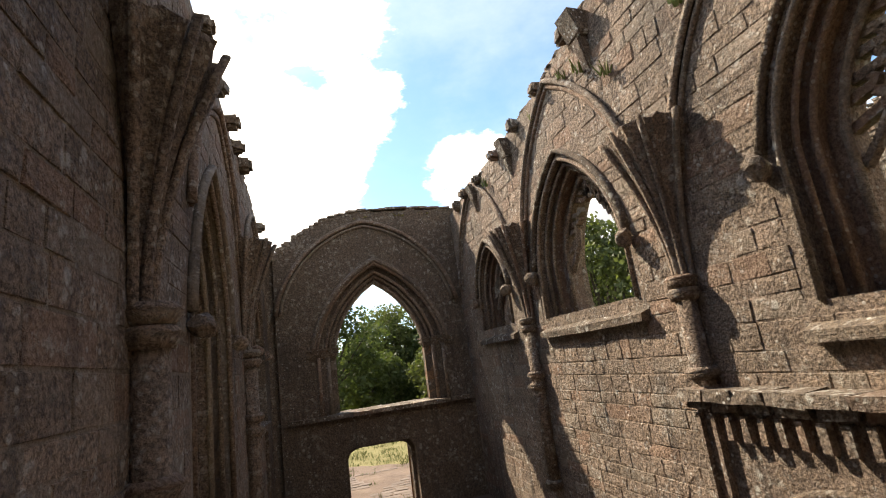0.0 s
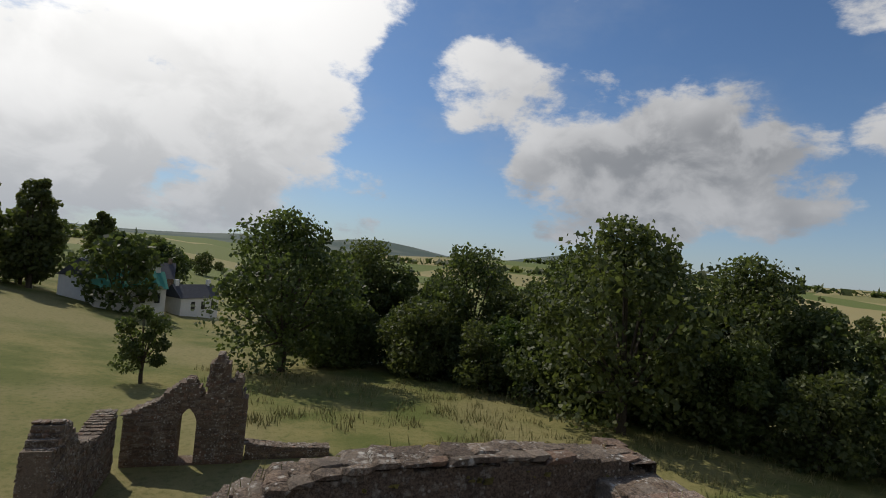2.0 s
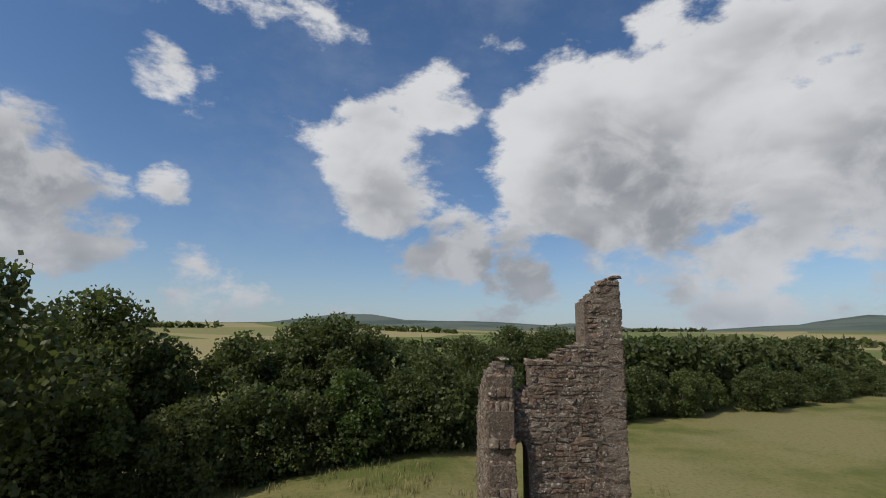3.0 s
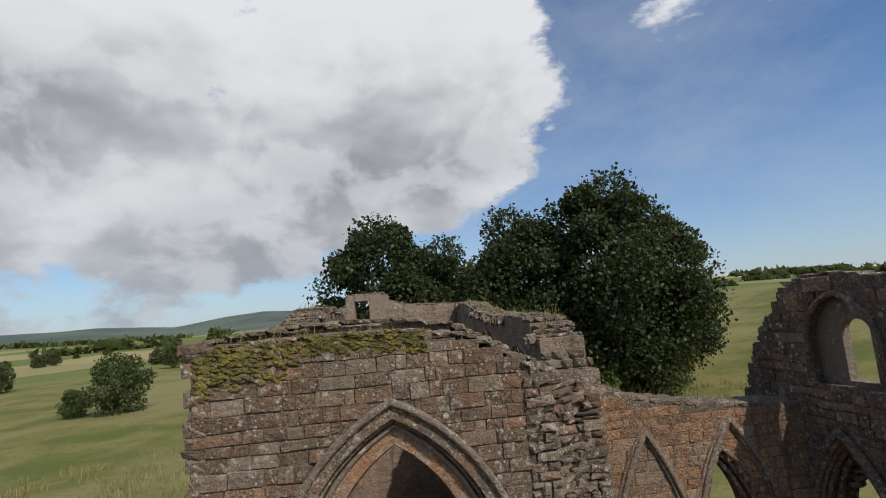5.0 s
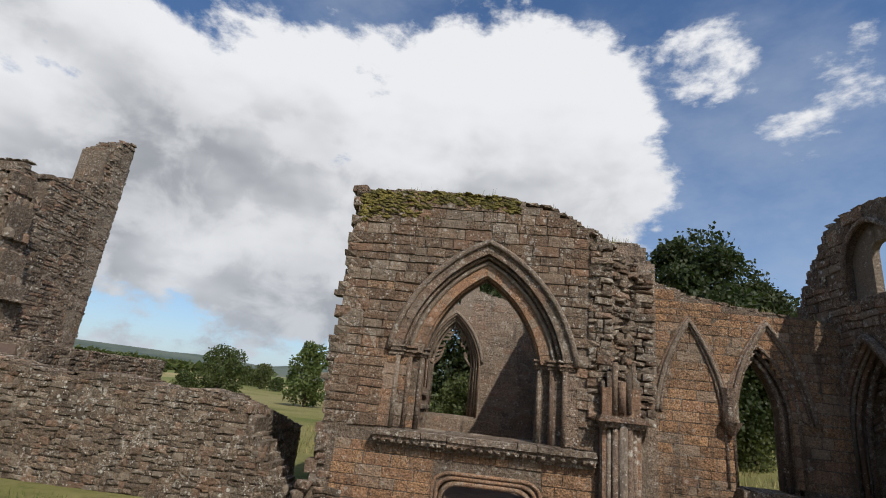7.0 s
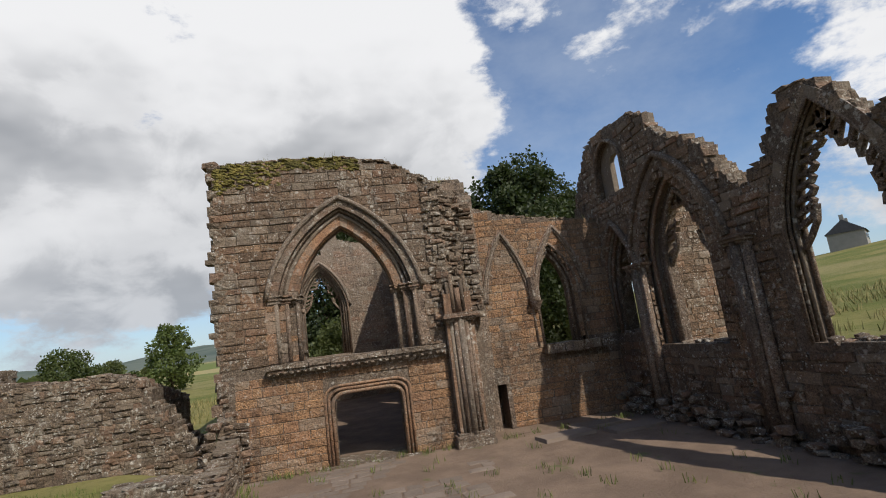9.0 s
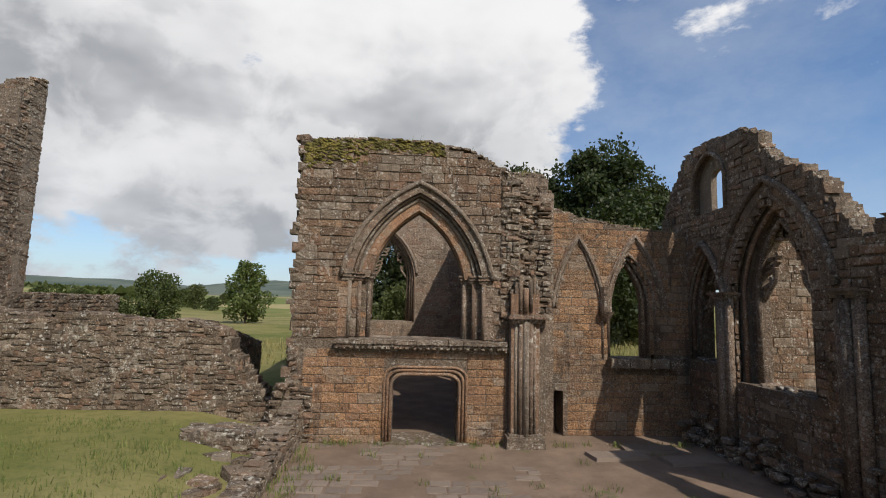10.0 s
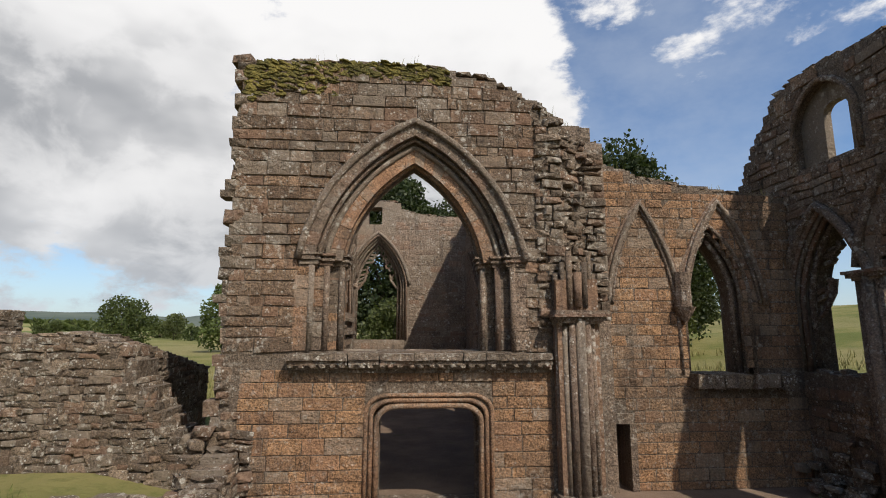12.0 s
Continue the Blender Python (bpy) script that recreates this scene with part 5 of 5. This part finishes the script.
# ---------------------------------------------------------------- trees
def make_tree(name, seed, height, width, leaves, leaf, material, trunk_part=0.3, lobes=14, label="", category="tree"):
    rng = random.Random(seed)
    tree = thing(name, label, category)
    bm = bmesh.new()

    def limb(p0, p1, r0, r1, n=7):
        d = (p1 - p0).normalized()
        side = d.orthogonal().normalized()
        other = d.cross(side)
        rings = [[bm.verts.new(p + side * r * math.cos(2 * math.pi * k / n) + other * r * math.sin(2 * math.pi * k / n)) for k in range(n)] for p, r in ((p0, r0), ((p0 + p1) / 2 + side * r0 * 0.4, (r0 + r1) / 2), (p1, r1))]
        for a, b in zip(rings, rings[1:]):
            for k in range(n):
                bm.faces.new((a[k], a[(k + 1) % n], b[(k + 1) % n], b[k]))

    fork = Vector((0, 0, height * trunk_part))
    limb(Vector((0, 0, -0.6)), fork, height * 0.028, height * 0.018)
    balls = []
    for k in range(lobes):
        a = 2.4 * k + rng.uniform(-0.4, 0.4)
        t = (k + 0.5) / lobes
        z = height * (trunk_part * 0.75 + (1 - trunk_part * 0.75) * t * 0.9)
        spread = width * 0.5 * math.sin(math.pi * min(1, 0.18 + 0.75 * t)) * rng.uniform(0.5, 0.85)
        c = Vector((math.cos(a) * spread, math.sin(a) * spread, z))
        balls.append((c, width * rng.uniform(0.12, 0.25) * (1.15 - 0.4 * t)))
        limb(fork * rng.uniform(0.75, 1.0), c, height * 0.011, height * 0.003, 5)
    part("trunk", bm, BARK, tree)
    n = leaves
    rs = np.random.RandomState(seed)
    which = rs.randint(0, len(balls), n)
    cs = np.array([tuple(b[0]) for b in balls])[which]
    rad = np.array([b[1] for b in balls])[which]
    d = rs.normal(size=(n, 3))
    d /= np.linalg.norm(d, axis=1)[:, None]
    d[:, 2] *= 0.8
    r = rad * (0.5 + 0.62 * rs.rand(n) ** 0.8) * (1 + 0.22 * np.sin(d[:, 0] * 7 + which) * np.cos(d[:, 1] * 6))
    p = cs + d * r[:, None]
    a1 = rs.normal(size=(n, 3))
    a1 /= np.linalg.norm(a1, axis=1)[:, None]
    a2 = np.cross(a1, rs.normal(size=(n, 3)))
    a2 /= np.linalg.norm(a2, axis=1)[:, None]
    size = leaf * (0.6 + 0.8 * rs.rand(n))[:, None]
    quads = np.stack([p - a1 * size, p + a2 * size * 0.7, p + a1 * size, p - a2 * size * 0.7], axis=1).reshape(-1, 3)
    ob = from_arrays("crown", quads.tolist(), np.arange(n * 4).reshape(-1, 4).tolist(), material, tree)
    return tree


oak = make_tree("broadleaf_tree", 1, 16.0, 13.0, 10000, 0.22, LEAF, 0.22, 22, "large dark green broadleaf tree in full leaf")
tall_oak = make_tree("oak_tree", 11, 16.0, 11.5, 30000, 0.15, LEAF_DARK, 0.25, 26, "tall dark oak with a broken, open crown")
ash = make_tree("broadleaf_tree", 2, 13.0, 8.5, 5600, 0.22, LEAF, 0.2, 18, "tall green broadleaf tree in full leaf")
scrub = make_tree("scrub_tree", 3, 8.0, 9.0, 6500, 0.19, LEAF, 0.1, 15, "bushy green scrub tree at the wood's edge")
willow = make_tree("scrub_tree", 4, 9.0, 6.5, 6000, 0.18, LEAF_PALE, 0.12, 15, "pale green willow scrub in full leaf")
orchard = make_tree("small_tree", 5, 7.0, 4.6, 4000, 0.14, LEAF, 0.3, 12, "small round-headed tree on a slender trunk")
pine = make_tree("tall_tree", 6, 26.0, 10.0, 6000, 0.45, LEAF, 0.12, 24, "tall dark tree on the skyline")
far_oak = make_tree("woodland_tree", 7, 14.0, 13.0, 2200, 0.5, LEAF, 0.12, 18, "dark woodland tree seen far off")
far_bush = make_tree("hedgerow_tree", 8, 7.0, 9.0, 1500, 0.42, LEAF, 0.08, 14, "dark hedgerow tree seen far off")
USED = set()


def plant(kind, x, y, size=1.0, turn=None, group="", z=None, squash=1.0):
    turn = (x * 37 + y * 17) % 360 if turn is None else turn
    m = pose(x, y, land(x, y) if z is None else z, 0, 0, turn)
    if kind.name not in USED:
        USED.add(kind.name)
        ob = kind
        ob.matrix_basis = m
    else:
        ob = copy_thing(kind, m)
    ob.scale = (size, size, size * squash)
    if group:
        tagged(ob, group=group)
    return ob


R7 = random.Random(17)
# solitary trees of the meadow
plant(scrub, -39.0, 63.0, 0.92, 20, "meadow trees", squash=1.05)
plant(willow, -28.0, 70.5, 1.2, 60, "meadow trees")
plant(scrub, -44.5, 62.5, 0.45, 100, "meadow trees")
plant(oak, -28.5, -29.0, 1.2, 10, "riverside wood")
plant(oak, 0.0, -51.0, 1.2, 75, "riverside wood", squash=0.95)
plant(willow, -5.5, -56.0, 1.2, 15, "riverside wood")
plant(orchard, 11.5, -41.0, 1.0, 0, "riverside wood")
for x, y, sc in ((43, -100, 0.82), (36, -112, 0.72), (52, -98, 0.85), (60, -106, 0.8)):
    plant(pine, x, y, sc, None, "skyline trees")
# edge of the wood along the river
EDGE = [(2, -72), (-9, -61), (-19, -48), (-28, -38), (-36, -25), (-46, -11), (-57, 2), (-70, 24), (-83, 48), (-98, 78), (-120, 110)]
for (x0, y0), (x1, y1) in zip(EDGE, EDGE[1:]):
    n = max(3, int(math.hypot(x1 - x0, y1 - y0) / (3.6 if y0 < 30 else 6.0)))
    nx, ny = (y1 - y0), -(x1 - x0)
    d = math.hypot(nx, ny)
    nx, ny = -nx / d, -ny / d
    if nx * x0 + ny * y0 < 0:
        nx, ny = -nx, -ny
    for k in range(n):
        t = (k + R7.random()) / n
        for row in range(2 if y0 < 20 else 3):
            off = row * 7.5 + R7.uniform(-1.5, 2.5)
            kind = R7.choice((scrub, scrub, willow, scrub)) if row == 0 else R7.choice((oak, ash, ash)) if row >= 1 and y0 < 20 else far_oak
            low = 0.8 if y0 > 0 else 1.02
            plant(kind, x0 + (x1 - x0) * t + nx * off, y0 + (y1 - y0) * t + ny * off, R7.uniform(0.85, 1.2) * (1.0, 0.98, 1.0)[row] * low, None, "riverside wood")
# tall trees beyond the east end
for x, y, sc, kind in ((-1.5, 41, 1.28, tall_oak), (1.5, 46, 1.2, ash), (4, 43, 1.12, tall_oak), (9.5, 45, 1.22, ash), (12, 36, 1.2, tall_oak), (18.5, 33, 1.3, tall_oak), (24, 35, 1.1, tall_oak), (24, 44, 1.0, ash), (29, 46, 0.85, tall_oak), (9, 34, 0.9, willow), (3, 32, 0.8, willow),
                       (16, 33, 0.95, willow), (22, 33, 0.8, scrub), (-1, 31, 0.75, scrub), (34, 48, 0.75, ash)):
    plant(kind, x, y, sc, None, "trees beyond the choir")
# woods and hedges further off
for k in range(130):
    a = R7.uniform(-2.9, 0.4)
    d = R7.uniform(95, 330)
    x, y = math.cos(a) * d, math.sin(a) * d - 4
    if not (-0.55 < a < 0.4 and d < 150):
        plant(R7.choice((far_oak, far_oak, far_bush)), x, y, R7.uniform(0.7, 1.05), None, "distant woods")
for k in range(70):
    a = R7.uniform(1.4, 3.3)
    d = R7.uniform(150, 520)
    plant(R7.choice((far_bush, far_oak, far_bush)), math.cos(a) * d, math.sin(a) * d, R7.uniform(0.5, 0.9), None, "hedgerow trees")


# far hedges and woods as low banks of foliage
def far_woods():
    rs = np.random.RandomState(9)
    pts = []
    for k in range(46):
        a0 = rs.uniform(0, 6.283)
        d0 = rs.uniform(420, 1700)
        n = 170
        x = math.cos(a0) * d0 + np.cumsum(rs.normal(size=n)) * 1.0 + np.linspace(-1, 1, n) * rs.uniform(40, 160) * math.sin(a0 + rs.uniform(-0.5, 0.5))
        y = math.sin(a0) * d0 + np.cumsum(rs.normal(size=n)) * 1.0 - np.linspace(-1, 1, n) * rs.uniform(40, 160) * math.cos(a0)
        for px, py in zip(x, y):
            pts.append((px, py, land(px, py) + rs.uniform(0.5, 5.5)))
    p = np.array(pts)
    n = len(p)
    a1 = rs.normal(size=(n, 3)) * 3.2
    a2 = rs.normal(size=(n, 3)) * 3.2
    quads = np.stack([p - a1, p + a2, p + a1, p - a2], axis=1).reshape(-1, 3)
    ob = from_arrays("far_woods", quads.tolist(), np.arange(n * 4).reshape(-1, 4).tolist(), LEAF)
    tagged(ob, "dark hedgerows and woods scattered over the far fields", "woods", kind="stuff")


far_woods()

# ---------------------------------------------------------------- houses on the edge of the village
def cottage(name, x, y, turn, w, d, h, wall_mat, roof_mat, label, z=None):
    house = thing(name, label, "house")
    bm = bmesh.new()
    box(bm, -w / 2, w / 2, -d / 2, d / 2, -1.0, h)
    part("wall", bm, wall_mat, house)
    bm = bmesh.new()
    r = d * 0.42
    vs = [bm.verts.new(p) for p in ((-w / 2 - 0.3, -d / 2 - 0.3, h - 0.1), (w / 2 + 0.3, -d / 2 - 0.3, h - 0.1), (w / 2 + 0.3, 0, h + r), (-w / 2 - 0.3, 0, h + r), (-w / 2 - 0.3, d / 2 + 0.3, h - 0.1), (w / 2 + 0.3, d / 2 + 0.3, h - 0.1))]
    for f in ((0, 1, 2, 3), (3, 2, 5, 4), (0, 3, 4), (1, 5, 2), (0, 4, 5, 1)):
        bm.faces.new([vs[k] for k in f])
    roof = part("roof", bm, roof_mat, house)
    for sx in (-1, 1):
        bm = bmesh.new()
        box(bm, sx * w * 0.42 - 0.4, sx * w * 0.42 + 0.4, -0.35, 0.35, h + r - 0.5, h + r + 1.0)
        part("chimney", bm, wall_mat, roof)
    for k in range(int(w / 2.4)):
        for sy in (-1, 1):
            bm = bmesh.new()
            u = -w / 2 + 1.4 + k * 2.4
            box(bm, u - 0.45, u + 0.45, sy * d / 2 - 0.05, sy * d / 2 + 0.05, h * 0.4, h * 0.8)
            part("window", bm, GLASS_DARK, house)
    house.matrix_basis = pose(x, y, land(x, y) if z is None else z, 0, 0, turn)
    return house


cottage("cottage", 27.0, -98.0, 25, 11, 7, 4.6, PLASTER, GREEN_ROOF, "white cottage with a green roof among trees")
cottage("cottage", 33.0, -104.0, 70, 12, 7.5, 5.2, PLASTER, SLATE, "rendered cottage with a grey slate roof")
cottage("cottage", 30.0, -122.0, 10, 12, 8, 5.4, STONE, SLATE, "stone cottage with a slate roof")
cottage("cottage", 18.0, -110.0, 45, 9, 6, 4.2, PLASTER, SLATE, "small white cottage by the wood")
cottage("farmhouse", 101.0, 66.0, 35, 10, 6, 2.9, GREYWALL, SLATE, "grey farmhouse with a grey slate roof on the rise")

# field fence and shed by the south field
fence = thing("field_fence", "weathered wooden post fence along the field", "fence")
for k in range(14):
    bm = bmesh.new()
    x, y = 34 + k * 1.9, 22 + k * 1.2
    box(bm, x - 0.07, x + 0.07, y - 0.07, y + 0.07, land(x, y) - 0.3, land(x, y) + 1.2, 0.01)
    part("post", bm, SHADE_WOOD, fence)

# ---------------------------------------------------------------- grass and weeds
R8 = random.Random(23)
places = []
for k in range(420):
    x, y = R8.uniform(-16, -4.3), R8.uniform(-14, 0.3)
    places.append((x, y, land(x, y), 24, 0.5))
for k in range(160):
    places.append((R8.uniform(-3.8, 9), R8.uniform(-14, -6.5), -0.1, 18, 0.5))
tufts("lawn_grass", places, BLADE, 0.12, "short green grass of the lawn", "grass", 0.012, 5)
places = []
for k in range(900):
    a, d = R8.uniform(-3.4, 1.9), R8.uniform(24, 46)
    x, y = math.cos(a + 3.0) * d, math.sin(a + 3.0) * d - 4
    places.append((x, y, land(x, y), 22, 1.0))
tufts("meadow_grass", places, STRAW, 0.5, "tall dry grass of the meadow", "grass", 0.03, 6)
places = []
for u in np.arange(-3.9, 2.8, 0.35):
    places.append((float(u), R8.uniform(0.1, 0.9), top_at(TOP, float(u)) + 0.08, 7, 0.22))
for k in range(46):
    y = R8.uniform(2, 17)
    places.append((R8.uniform(3.6, 4.2), y, top_at(STOP, y) + 0.06, 5, 0.15))
    places.append((-R8.uniform(3.4, 4.1), y, top_at(NTOP, y) + 0.06, 4, 0.15))
for k in range(30):
    x = R8.uniform(4, 9)
    places.append((x, R8.uniform(1.3, 1.9), top_at(A_TOP, x) + 0.05, 5, 0.15))
tufts("wall_grass", places, STRAW, 0.2, "dry grass and weeds growing on the wall tops", "grass", 0.008, 7)
places = [(-3.4 + R8.uniform(-0.5, 0.5), R8.uniform(-6, -0.5), 0.0, 14, 0.25) for k in range(40)] + [(R8.uniform(-3, 8.5), -0.12 + R8.uniform(-0.15, 0.05), 0.0, 14, 0.2) for k in range(40)] + [(R8.uniform(-3, 8), R8.uniform(-11, -1), 0.0, 12, 0.2) for k in range(70)]
tufts("weed", places, BLADE, 0.16, "weeds along the wall foot and in the gravel", "weeds", 0.012, 8)
places = [(-3.05, y, z, 16, 0.1) for y, z in ((8.2, 9.2), (9.6, 9.35), (10.2, 9.1), (10.9, 8.6), (5.0, 8.9), (12.6, 8.6), (13.4, 9.4))]
tufts("wall_fern", places, BLADE, 0.22, "ferns and weeds rooted in the choir wall", "weeds", 0.02, 9)
